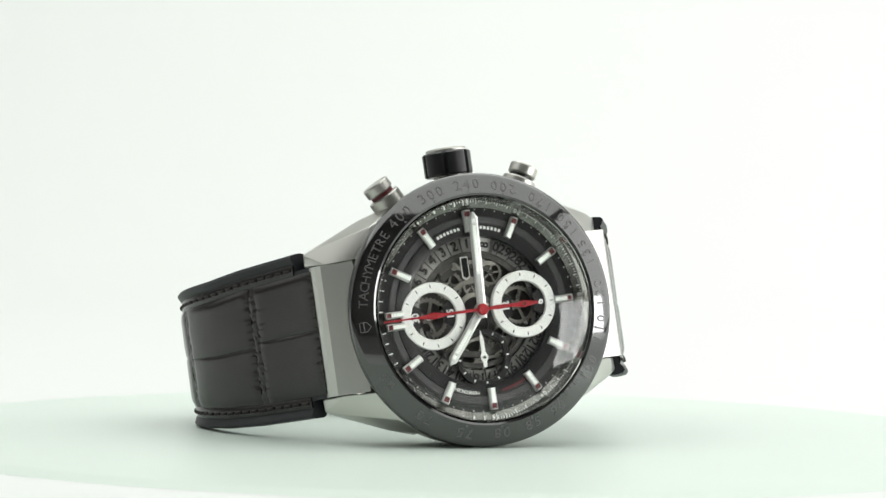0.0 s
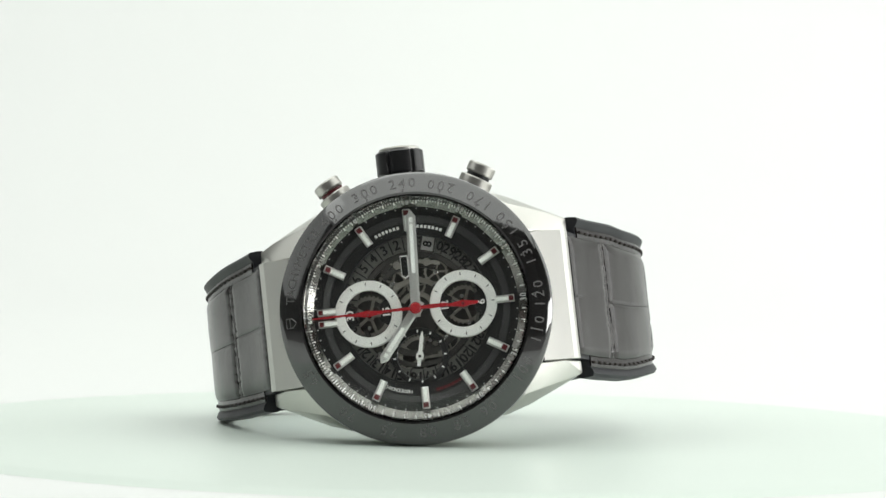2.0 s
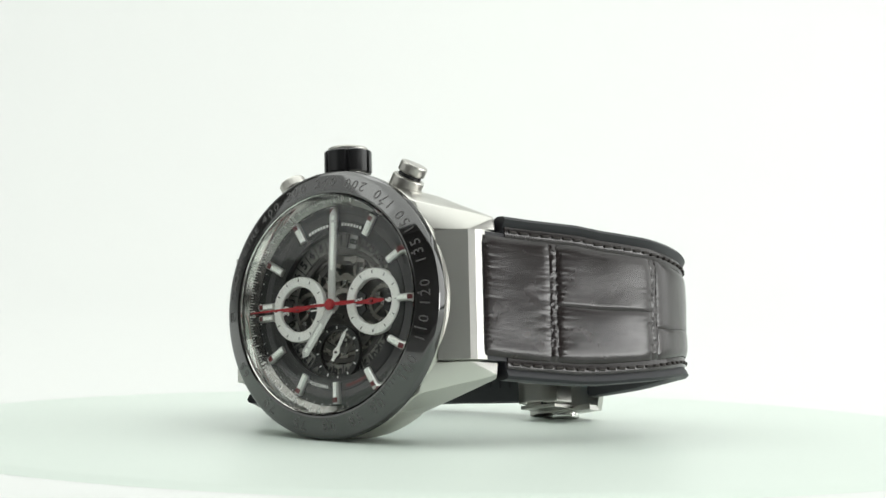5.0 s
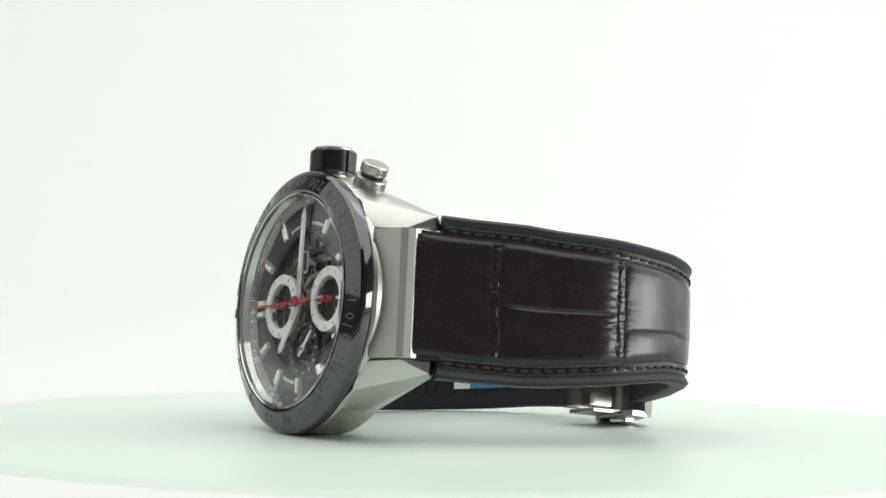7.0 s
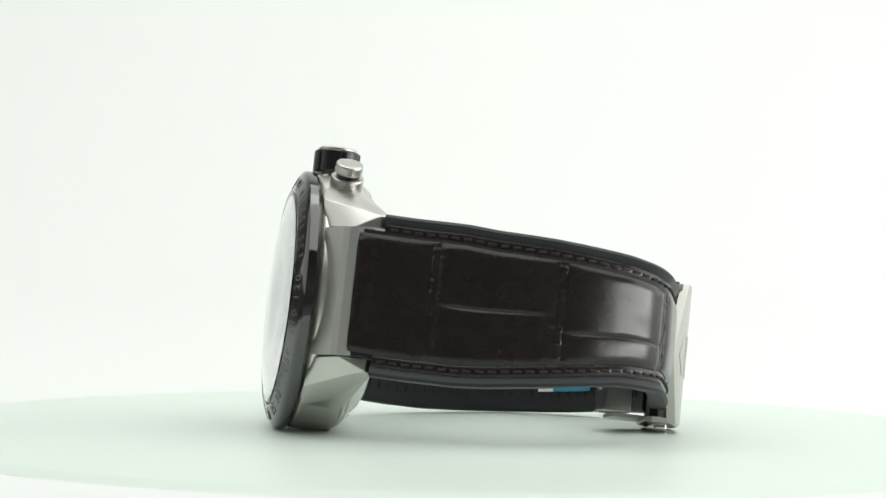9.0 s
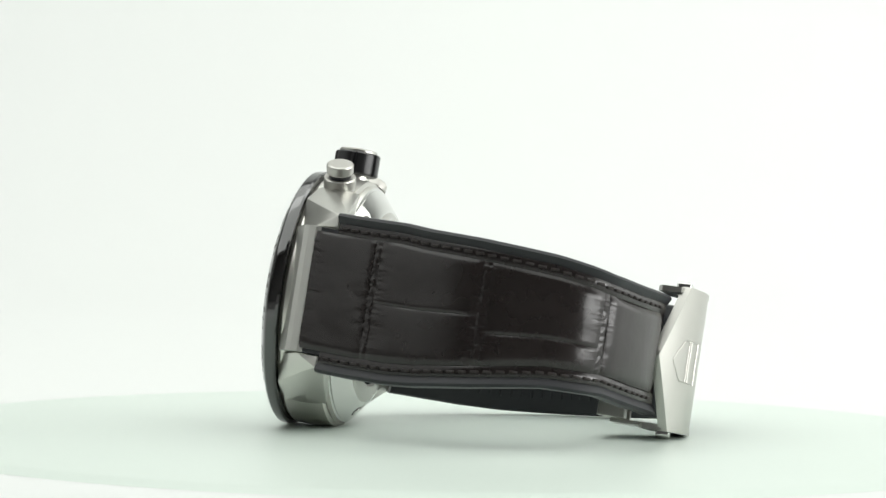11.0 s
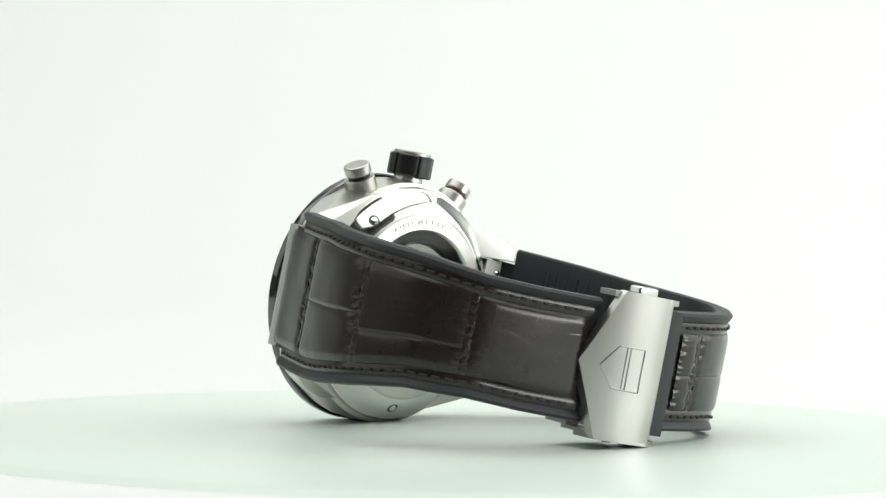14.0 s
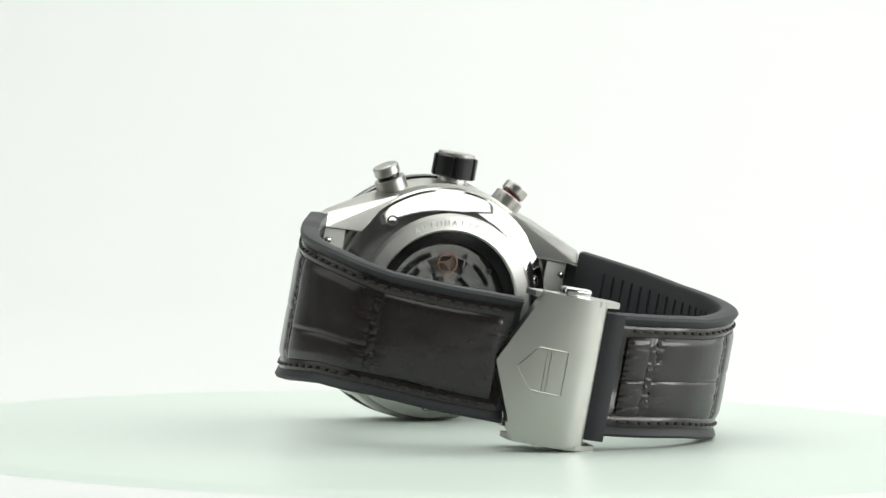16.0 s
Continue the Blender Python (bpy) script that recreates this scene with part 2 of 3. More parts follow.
def build_turntable():
    table = new("turntable")
    tagged(table, "round pale green display turntable turning under the watch", "turntable")
    r = 0.0955
    profile = [(0.0, -0.00078), (r + 0.0030, -0.00078), (r + 0.0016, -0.0006), (r - 0.0002, -0.0002), (r - 0.0020, 0.0), (0.0, 0.0)]
    bm = bmesh.new()
    n = 160
    rings = []
    for i in range(n):
        a = math.tau * i / n
        rings.append([bm.verts.new((rr * math.cos(a), rr * math.sin(a), z)) for rr, z in profile[1:-1]])
    for i in range(n):
        p, q = rings[i], rings[(i + 1) % n]
        for j in range(len(p) - 1):
            bm.faces.new((p[j], q[j], q[j + 1], p[j + 1]))
    bm.faces.new([v[-1] for v in rings])
    bm.faces.new([v[0] for v in rings][::-1])
    part("platter", bm, PLATE, table, "smooth pale green platter", scale=1)
    part("foot_ring", lathe([(0.05, -0.0008), (0.08, -0.0008), (0.08, -0.00065), (0.05, -0.00065)], 96), RUBBER, table, "dark foot ring", scale=1)
    return table


build_studio()
turntable = build_turntable()

# ---- the watch: case, lugs, bezel, crystal ----
def build_case():
    outline = [(17.9, -0.95), (20.9, -0.95), (21.5, -1.7), (21.65, -4.5), (21.3, -8.3), (20.6, -8.6), (20.7, -8.9), (20.4, -9.5), (20.0, -9.7), (20.05, -9.9), (19.7, -10.15), (18.6, -11.05), (17.0, -12.3), (16.4, -12.45), (16.0, -12.0), (16.0, -9.0), (17.9, -7.0)]
    case = part("case", lathe(outline, 160), STEEL_CASE, watch, "satin and polished steel watch case", smooth=24)
    case.data.materials.append(BACK_STEEL)
    for f in case.data.polygons:
        if f.center.z < -0.0094:
            f.material_index = 1
    return case


def build_lug(sx, sy, case):
    pts = [(15.2, 10.9, -0.95), (12.4, 17.0, -0.95), (17.4, 10.8, -1.2), (15.8, 15.6, -1.2), (22.9, 10.55, -5.4), (23.0, 13.6, -6.9), (25.3, 10.7, -9.8), (25.3, 12.7, -9.6),
           (24.4, 10.7, -11.4), (24.2, 13.2, -10.9), (15.5, 10.7, -9.6), (10.6, 18.0, -8.9), (16.4, 17.0, -6.5), (12.2, 18.4, -6.0), (11.8, 18.2, -2.0)]
    bm = hull([(x * sx, y * sy, z) for x, y, z in pts], 0.16)
    return part("lug", bm, STEEL, case, "faceted brushed steel lug", smooth=12)


def build_end_link(sx):
    outline = [(x * sx, z) for x, z in ((19.6, -1.5), (21.2, -2.35), (22.8, -3.15), (24.3, -3.9), (24.95, -4.9), (25.3, -6.1), (25.3, -9.0), (19.6, -9.0))]
    bm = extrude_y(outline, -10.45, 10.45, 0.12)
    link = part("end_link", bm, LINK_STEEL, watch, "brushed steel end link between the lugs", smooth=15)
    for y in (-8.2, 8.2):
        part("link_screw", rod((22.6 * sx, y, -8.8), (22.6 * sx, y, -9.3), 0.62, 20, 0.15), POLISHED, link, "polished round screw", smooth=40)
    return link


TACHY = ((400, 54), (300, 72), (240, 90), (200, 108), (170, 127.1), (150, 144), (135, 160), (120, 180), (110, 196.4), (100, 216), (90, 240), (85, 254.1), (80, 270), (75, 288), (70, 308.6), (65, 332.3))


def build_bezel():
    outline = [(18.1, -0.9), (18.1, 2.25), (18.25, 2.5), (18.6, 2.62), (21.2, 1.54), (21.65, 1.28), (21.93, 0.95), (22.0, 0.6), (22.0, -0.4), (21.8, -0.8), (21.3, -0.9)]
    bezel = part("bezel", lathe(outline, 200), CERAMIC, watch, "black ceramic bezel with an engraved speed scale", smooth=20)
    slope = math.degrees(math.atan2(1.08, 2.6))
    r, z = 20.05, 2.018
    for value, degrees in TACHY:
        inward = 100 < degrees < 280
        bm = ring_word(str(value), 2.45, degrees, 4.55, r, z, slope, inward, 0.0)
        part("numeral", bm, GREY_INK, bezel, "engraved grey numeral", smooth=0)
        dot = moved(block(-0.16, 0.16, -0.16, 0.16, -0.02, 0.055), clock_frame(degrees, 18.95, 2.475, slope))
        part("dot", dot, GREY_INK, bezel, "", smooth=0)
    part("lettering", ring_word("TACHYMETRE", 2.15, 26, 3.72, r, z, slope, False, 0.0), GREY_INK, bezel, "engraved word on the bezel", smooth=0)
    for k in range(9):
        d = 219.5 + k * 2.3
        mark = moved(block(-0.05, 0.05, -0.45, 0.45, -0.02, 0.05), clock_frame(d, 18.95 + (0.2 if k % 3 == 0 else 0), 2.475, slope))
        part("scale_mark", mark, GREY_INK, bezel, "", smooth=0)
    shield = [(-0.75, 0.85), (0.75, 0.85), (0.75, -0.25), (0, -0.95), (-0.75, -0.25)]
    outline = part("emblem", moved(ridge([(x, y, 0) for x, y in shield], 0.09, True), clock_frame(-1.0, r, z, slope)), GREY_INK, bezel, "engraved shield outline", smooth=0)
    part("emblem_bar", moved(ridge([(-0.7, 0.2, 0), (0.7, 0.2, 0)], 0.09), clock_frame(-1.0, r, z, slope)), GREY_INK, bezel, "", smooth=0)


def build_crystal():
    def dome(r):
        return 3.75 - 0.25 * (r / 17.3) ** 2 - 0.75 * (r / 17.3) ** 4

    rs = (3.0, 6.0, 8.5, 11.0, 13.0, 14.7, 16.2, 17.2)
    upper = [(r, dome(r)) for r in rs] + [(17.6, 2.68), (17.82, 2.48), (17.92, 2.2), (17.92, 1.3)]
    upper += [(r, dome(r) - 1.2) for r in rs[::-1]]
    bm = lathe(upper, 128, False)
    bm.faces.new([v for v in bm.verts if abs(v.co.z - dome(3.0)) < 1e-4])
    bm.faces.new([v for v in bm.verts if abs(v.co.z - dome(3.0) + 1.2) < 1e-4])
    crystal = part("crystal", bm, GLASS, watch, "domed clear sapphire crystal", smooth=40)
    crystal.visible_shadow = False
    part("glass_seat", lathe([(17.45, 0.22), (17.95, 1.22), (18.07, 1.22), (18.07, 0.22)], 160), POLISHED, watch, "polished sloping seat under the crystal")
    part("inner_rim", lathe([(17.96, 0.22), (18.08, 0.22), (18.08, 2.62), (17.96, 2.5)], 160), POLISHED, watch, "thin polished rim round the crystal")


def build_crown():
    crown = part("crown", rod((-0.4, 20.6, -4.6), (-0.4, 22.6, -4.6), 2.6, 32, 0.15), STEEL, watch, "crown with a steel stem")
    bm = bmesh.new()
    n = 96
    rings = []
    for y, grow in ((22.25, -0.25), (22.5, 0), (25.9, 0), (26.15, -0.25)):
        ring = []
        for i in range(n):
            a = math.tau * i / n
            flute = 0.55 * max(0.0, math.cos(a * 6 + 0.6)) ** 14
            r = 3.95 + grow - flute
            ring.append(bm.verts.new((-0.4 + r * math.cos(a), y, -4.6 + r * math.sin(a))))
        rings.append(ring)
    for p, q in zip(rings, rings[1:]):
        for i in range(n):
            bm.faces.new((p[i], p[(i + 1) % n], q[(i + 1) % n], q[i]))
    bm.faces.new(rings[0])
    bm.faces.new(rings[-1][::-1])
    part("grip", bm, CROWN_RUBBER, crown, "fluted black rubber crown grip", smooth=40)
    part("cap", rod((-0.4, 25.9, -4.6), (-0.4, 26.75, -4.6), 3.3, 48, 0.25), CAP_STEEL, crown, "brushed steel crown cap", smooth=20)


def build_pusher(side):
    d = Vector((side * 0.5, 0.866, 0))
    base = Vector((0, 0, -5.2))
    pusher = part("pusher", rod(base + d * 18.5, base + d * 23.6, 2.75, 40, 0.25), CAP_STEEL, watch, "brushed steel chronograph pusher", smooth=20)
    part("neck", rod(base + d * 23.6, base + d * 24.5, 1.95, 32), DARK_RED if side < 0 else CROWN_RUBBER, pusher, "dark red ring" if side < 0 else "black ring")
    part("cap", rod(base + d * 24.2, base + d * 26.0, 2.3, 40, 0.3), CAP_STEEL, pusher, "round brushed steel push cap", smooth=20)


# ---- the dial ----
def build_dial():
    dial = part("dial", lathe([(12.3, -1.7), (12.3, -1.05), (14.6, -1.05), (14.7, -0.9), (16.7, -0.9), (16.7, -1.7)], 128), DIAL_BLACK, watch, "black skeleton dial", smooth=20)
    part("inner_ring", lathe([(11.9, -1.9), (11.9, -0.82), (12.35, -0.72), (13.9, -0.72), (13.95, -0.82), (13.95, -1.0), (12.35, -1.0)], 128), DIAL_BLACK, dial, "black stepped ring", smooth=20)
    part("grey_ring", lathe([(13.98, -1.0), (13.98, -0.86), (14.1, -0.8), (15.0, -0.8), (15.1, -0.86), (15.1, -1.0)], 128), DIAL_GREY, dial, "dark grey ring under the hour markers", smooth=20)
    flange = part("minute_flange", lathe([(16.45, -1.0), (16.45, -0.75), (17.95, 0.2), (18.07, 0.2), (18.07, -1.0)], 128), FLANGE, watch, "sloping black minute track", smooth=20)
    lean = -math.degrees(math.atan2(0.95, 1.5))
    ticks = []
    for k in range(240):
        long = k % 4 == 0
        if k % 20 == 0:
            continue
        b = block(-0.085 if long else -0.055, 0.085 if long else 0.055, -0.2 if long else 0.15, 0.72, -0.02, 0.05)
        ticks.append(moved(b, clock_frame(k * 1.5, 17.2, -0.275, lean)))
    tagged(part("minute_ticks", joined(*ticks), WHITE_INK, flange, "fine white minute ticks", smooth=0), kind="stuff")
    for k in range(12):
        word = str(k * 5 or 60)
        inward = 3 < k < 9
        part("minute_numeral", ring_word(word, 1.15, k * 30, 2.2, 17.2, -0.25, lean, inward, 0.01), WHITE_INK, flange, "small white minute numeral", smooth=0)
        # polished five-minute facets: their bright reflections are painted on in white
        bar = moved(block(-0.95, 0.95, -0.2, 0.2, -0.04, 0.05), clock_frame(k * 30, 17.92, 0.42, -72))
        part("facet", bar, WHITE_INK, flange, "polished five-minute bar, bright reflection painted white", smooth=0)
    dots = [moved(block(-0.09, 0.09, -0.09, 0.09, -0.05, 0.03), clock_frame(k * 6, 16.2, -0.89)) for k in range(60) if k % 5]
    tagged(part("minute_dots", joined(*dots), WHITE_INK, dial, "white minute dots", smooth=0), kind="stuff")

    # applied hour markers, each with a light bar and a red tip
    body = hull([(x, y, z) for y in (-1.75, 1.75) for x, z in ((-0.62, -0.95), (0.62, -0.95), (0.62, -0.25), (0.34, 0.02), (-0.34, 0.02), (-0.62, -0.25))], 0.04)
    lume = block(-0.3, 0.3, -1.7, 0.62, -0.05, 0.075, 0.03)
    tip = block(-0.42, 0.42, 0.74, 1.55, -0.05, 0.07, 0.03)
    meshes = []
    for nm, bm in (("index", body), ("lume_bar", lume), ("red_tip", tip)):
        me = bpy.data.meshes.new(nm)
        bmesh.ops.scale(bm, vec=(MM,) * 3, verts=bm.verts)
        bmesh.ops.recalc_face_normals(bm, faces=bm.faces)
        bm.to_mesh(me)
        bm.free()
        meshes.append(me)
    places = [(k * 30, 0.0) for k in range(1, 12)] + [(0, -0.95), (0, 0.95)]
    for degrees, shift in places:
        m = clock_frame(degrees, 14.35, 0.0)
        m.translation = (m.translation + m.to_3x3() @ Vector((shift, 0, 0))) * MM
        if degrees in (0, 180):
            m = m @ Matrix.Diagonal((0.95 if degrees else 0.9, 0.85, 1, 1))
        index = mesh_part("index", meshes[0], MARKER, watch, "polished steel hour marker with red tip", m, 10)
        mesh_part("lume_bar", meshes[1], LUME, index, "pale lume bar", None, 0)
        mesh_part("red_tip", meshes[2], DARK_RED, index, "dark red tip", None, 0)

    # words on the ring: the maker's words as plain bars
    for degrees, half, thick in ((75, 2.1, 0.5), (105, 1.9, 0.5)):
        bars = [moved(block(-0.2, 0.2, -thick / 2, thick / 2, 0, 0.05), clock_frame(degrees + k * 2.7, 13.3, -0.72)) for k in np.arange(-3, 3.5)]
        part("caption_bar", joined(*bars), WHITE_INK, dial, "white printed caption", smooth=0)
    part("caption", ring_word("CHRONOGRAPH", 0.85, 288.5, 1.75, 13.4, -0.7, 0, True), WHITE_INK, dial, "white printed word", smooth=0)
    red = [moved(block(-0.26, 0.26, -0.22, 0.22, 0, 0.05), clock_frame(250 + k * 2.7, 13.35, -0.72)) for k in range(-4, 5)]
    part("red_caption", joined(*red), DARK_RED, dial, "dark red printed caption", smooth=0)
    return dial


def gear(r, teeth, z0, z1, spokes=5, hub=0.22, rim=0.78):
    bm = bmesh.new()
    n = teeth * 4
    rings = []
    for z in (z0, z1):
        o, i_ = [], []
        for k in range(n):
            a = math.tau * k / n
            rr = r if k % 4 in (0, 1) else r * 0.93
            o.append(bm.verts.new((rr * math.cos(a), rr * math.sin(a), z)))
            i_.append(bm.verts.new((r * rim * math.cos(a), r * rim * math.sin(a), z)))
        rings.append((o, i_))
    (lo, li), (ho, hi) = rings
    for k in range(n):
        j = (k + 1) % n
        bm.faces.new((lo[k], lo[j], ho[j], ho[k]))
        bm.faces.new((li[j], li[k], hi[k], hi[j]))
        bm.faces.new((ho[k], ho[j], hi[j], hi[k]))
        bm.faces.new((lo[j], lo[k], li[k], li[j]))
    pieces = [bm]
    for s in range(spokes):
        pieces.append(moved(block(r * hub * 0.6, r * (rim + 0.03), -r * 0.07, r * 0.07, z0 + 0.02, z1 - 0.02), Matrix.Rotation(math.tau * s / spokes, 4, "Z")))
    pieces.append(lathe([(0.05, z0 - 0.05), (r * hub, z0 - 0.05), (r * hub, z1 + 0.1), (0.05, z1 + 0.1)], 24))
    return joined(*pieces)


def build_movement():
    base = part("movement", lathe([(0.3, -6.0), (16.5, -6.0), (16.5, -5.2), (0.3, -5.2)], 96), MOVEMENT_DARK, watch, "grey movement seen through the open dial")
    rng = random.Random(5)
    # open date ring with its numerals
    part("date_ring", lathe([(9.6, -2.6), (9.6, -2.35), (9.8, -2.3), (11.9, -2.3), (12.0, -2.35), (12.0, -2.6)], 96), DATE_RING, base, "open date ring", smooth=20)
    numerals = [moved(glyphs(str(k + 1), 2.2, 0.08, 0.05), clock_frame(90 - k * 360 / 31, 10.8, -2.24)) for k in range(31)]
    tagged(part("date_numerals", joined(*numerals), DIAL_BLACK, base, "dark cut-out date numerals", smooth=0), kind="stuff")
    part("date_frame", joined(block(-1.25, 1.25, 9.3, 9.6, -2.2, -1.5), block(-1.25, 1.25, 11.8, 12.05, -2.2, -1.5), block(-1.25, -1.0, 9.3, 12.05, -2.2, -1.5), block(1.0, 1.25, 9.3, 12.05, -2.2, -1.5)), MOVEMENT_DARK, base, "dark date window frame", smooth=0, m=Matrix.Rotation(radians(-15.5), 4, "Z"))
    part("date_disc", block(-1.0, 1.0, 9.5, 11.9, -2.2, -2.05), MARKER, base, "pale date disc", smooth=0, m=Matrix.Rotation(radians(-15.5), 4, "Z"))
    part("date_numeral", moved(glyphs("8", 2.0, 0.06, 0.05), Matrix.Translation((0, 10.7, -2.0)) @ Matrix.Rotation(radians(90), 4, "Z")), DIAL_BLACK, base, "black date numeral", smooth=0, m=Matrix.Rotation(radians(-15.5), 4, "Z"))
    for k in range(31):
        gap = moved(block(-0.09, 0.09, -1.15, 1.15, -0.05, 0.06), clock_frame(90 - (k + 0.5) * 360 / 31, 10.8, -2.3))
        part("ring_gap", gap, DIAL_BLACK, base, "", smooth=0)
    for r0, r1, z, start, sweep in ((8.6, 9.5, -2.5, 0.4, 2.3), (6.9, 7.9, -2.8, 1.1, 1.2), (6.6, 7.6, -2.8, 3.6, 2.0), (8.5, 9.3, -2.6, 3.4, 2.4), (4.4, 5.2, -2.6, 0.9, 1.5), (2.2, 3.0, -2.4, 0.2, 2.4)):
        part("bridge", lathe([(r0, z - 0.5), (r1, z - 0.5), (r1, z - 0.06), (r1 - 0.06, z), (r0 + 0.06, z), (r0, z - 0.06)], 48, True, (0, 0), start, sweep), MOVEMENT_DARK if r0 > 6 else MOVEMENT, base, "curved movement bridge", smooth=20)
    for x, y, r, teeth, z, mat in ((-7.8, -0.2, 3.4, 30, -3.6, MOVEMENT), (7.6, 0.1, 3.2, 28, -3.6, MOVEMENT), (-0.3, -7.7, 3.7, 40, -3.2, MOVEMENT), (-3.6, 4.6, 2.4, 22, -3.4, MOVEMENT), (3.6, 5.8, 2.0, 20, -3.2, MOVEMENT), (4.2, -5.0, 2.3, 24, -3.4, MOVEMENT), (-4.6, -5.4, 1.8, 18, -3.3, MOVEMENT), (0.2, 4.0, 1.6, 16, -3.0, MOVEMENT)):
        part("gear", gear(r, teeth, z - 0.3, z), mat, base, "grey toothed wheel", smooth=20, m=at(x, y, 0))
        part("screw", lathe([(0.02, z), (0.42, z), (0.42, z + 0.3), (0.34, z + 0.36), (0.02, z + 0.36)], 20), POLISHED, base, "", m=at(x, y, 0))
    for k in range(14):
        a, r = rng.uniform(0, 6.28), rng.uniform(4.5, 11)
        x, y = r * math.cos(a), r * math.sin(a)
        part("screw", lathe([(0.02, -2.6), (0.36, -2.6), (0.36, -2.3), (0.3, -2.22), (0.02, -2.22)], 16), POLISHED, base, "", m=at(x, y, 0))
    for k in range(7):
        a = rng.uniform(0, 180)
        m = at(rng.uniform(-6, 6), rng.uniform(-6, 8), 0, radians(a))
        part("lever", joined(block(-2.2, 2.2, -0.32, 0.32, -3.2, -2.7, 0.05), lathe([(0.2, -3.2), (0.65, -3.2), (0.65, -2.6), (0.2, -2.6)], 20)), MOVEMENT if k % 2 else MOVEMENT_DARK, base, "thin movement lever", smooth=20, m=m)
    # maker's applied plaque near three o'clock, left as a plain shield
    plaque = [(-0.62, -1.9), (0.0, -2.3), (0.62, -1.9), (0.62, 1.5), (-0.62, 1.5)]
    part("plaque", slab(plaque, -1.5, -1.2), DIAL_SILVER, base, "small steel shield plaque", smooth=0, m=at(-1.2, 7.3, 0))
    part("plaque_face", joined(slab([(x * 0.8, y * 0.86) for x, y in plaque], -1.25, -1.17)), DIAL_BLACK, base, "", smooth=0, m=at(-1.2, 7.3, 0))
    return base


def build_subdials():
    for x, words in ((-7.75, (("30", -2.95), ("15", 2.95))), (7.6, (("12", -2.95), ("6", 2.95)))):
        ring = part("subdial_ring", lathe([(3.75, -1.5), (3.75, -0.72), (3.9, -0.55), (5.25, -0.55), (5.42, -0.72), (5.42, -1.5)], 96), DIAL_SILVER, watch, "silvered counter ring", m=at(x, 0, 0), smooth=25)
        for k in range(12):
            a = radians(k * 30)
            mark = moved(block(4.55, 5.05, -0.08, 0.08, -0.56, -0.51), Matrix.Rotation(a, 4, "Z"))
            part("counter_mark", mark, DIAL_BLACK, ring, "", smooth=0)
        for word, dx in words:
            part("counter_numeral", glyphs(word, 1.65, 0.06, 0.04), WHITE_INK, ring, "white counter numeral", smooth=0, m=at(dx, 0, -0.95, radians(90)))
            start = (0.0 if dx > 0 else math.pi) - 0.62
            part("numeral_plate", lathe([(2.0, -1.4), (2.0, -1.05), (3.76, -1.05), (3.76, -1.4)], 24, True, (0, 0), start, 1.24), DIAL_BLACK, ring, "black plate behind the numeral", smooth=20)
    seconds = part("seconds_ring", lathe([(3.6, -1.9), (3.6, -1.25), (3.75, -1.15), (4.55, -1.15), (4.6, -1.3), (4.6, -1.9)], 96), DIAL_BLACK, watch, "black small-seconds ring", m=at(-0.25, -7.65, 0), smooth=25)
    for k in range(12):
        mark = moved(block(3.85, 4.3, -0.11, 0.11, -1.16, -1.1), Matrix.Rotation(radians(k * 30), 4, "Z"))
        part("seconds_mark", mark, WHITE_INK, seconds, "", smooth=0)


def hand_bm(length, width, tail, z):
    w = width / 2
    pts = [(-w, -tail), (w, -tail), (w * 1.05, length - 0.9), (0.12, length), (-0.12, length), (-w * 1.05, length - 0.9)]
    bm = bmesh.new()
    low = [bm.verts.new((x, y, z)) for x, y in pts]
    mid = [bm.verts.new((x, y, z + 0.1)) for x, y in pts]
    top = [bm.verts.new((x * 0.55, y * 0.985, z + 0.22)) for x, y in pts]
    n = len(pts)
    for p, q in ((low, mid), (mid, top)):
        for i in range(n):
            bm.faces.new((p[i], p[(i + 1) % n], q[(i + 1) % n], q[i]))
    bm.faces.new(top)
    bm.faces.new(low[::-1])
    return bm


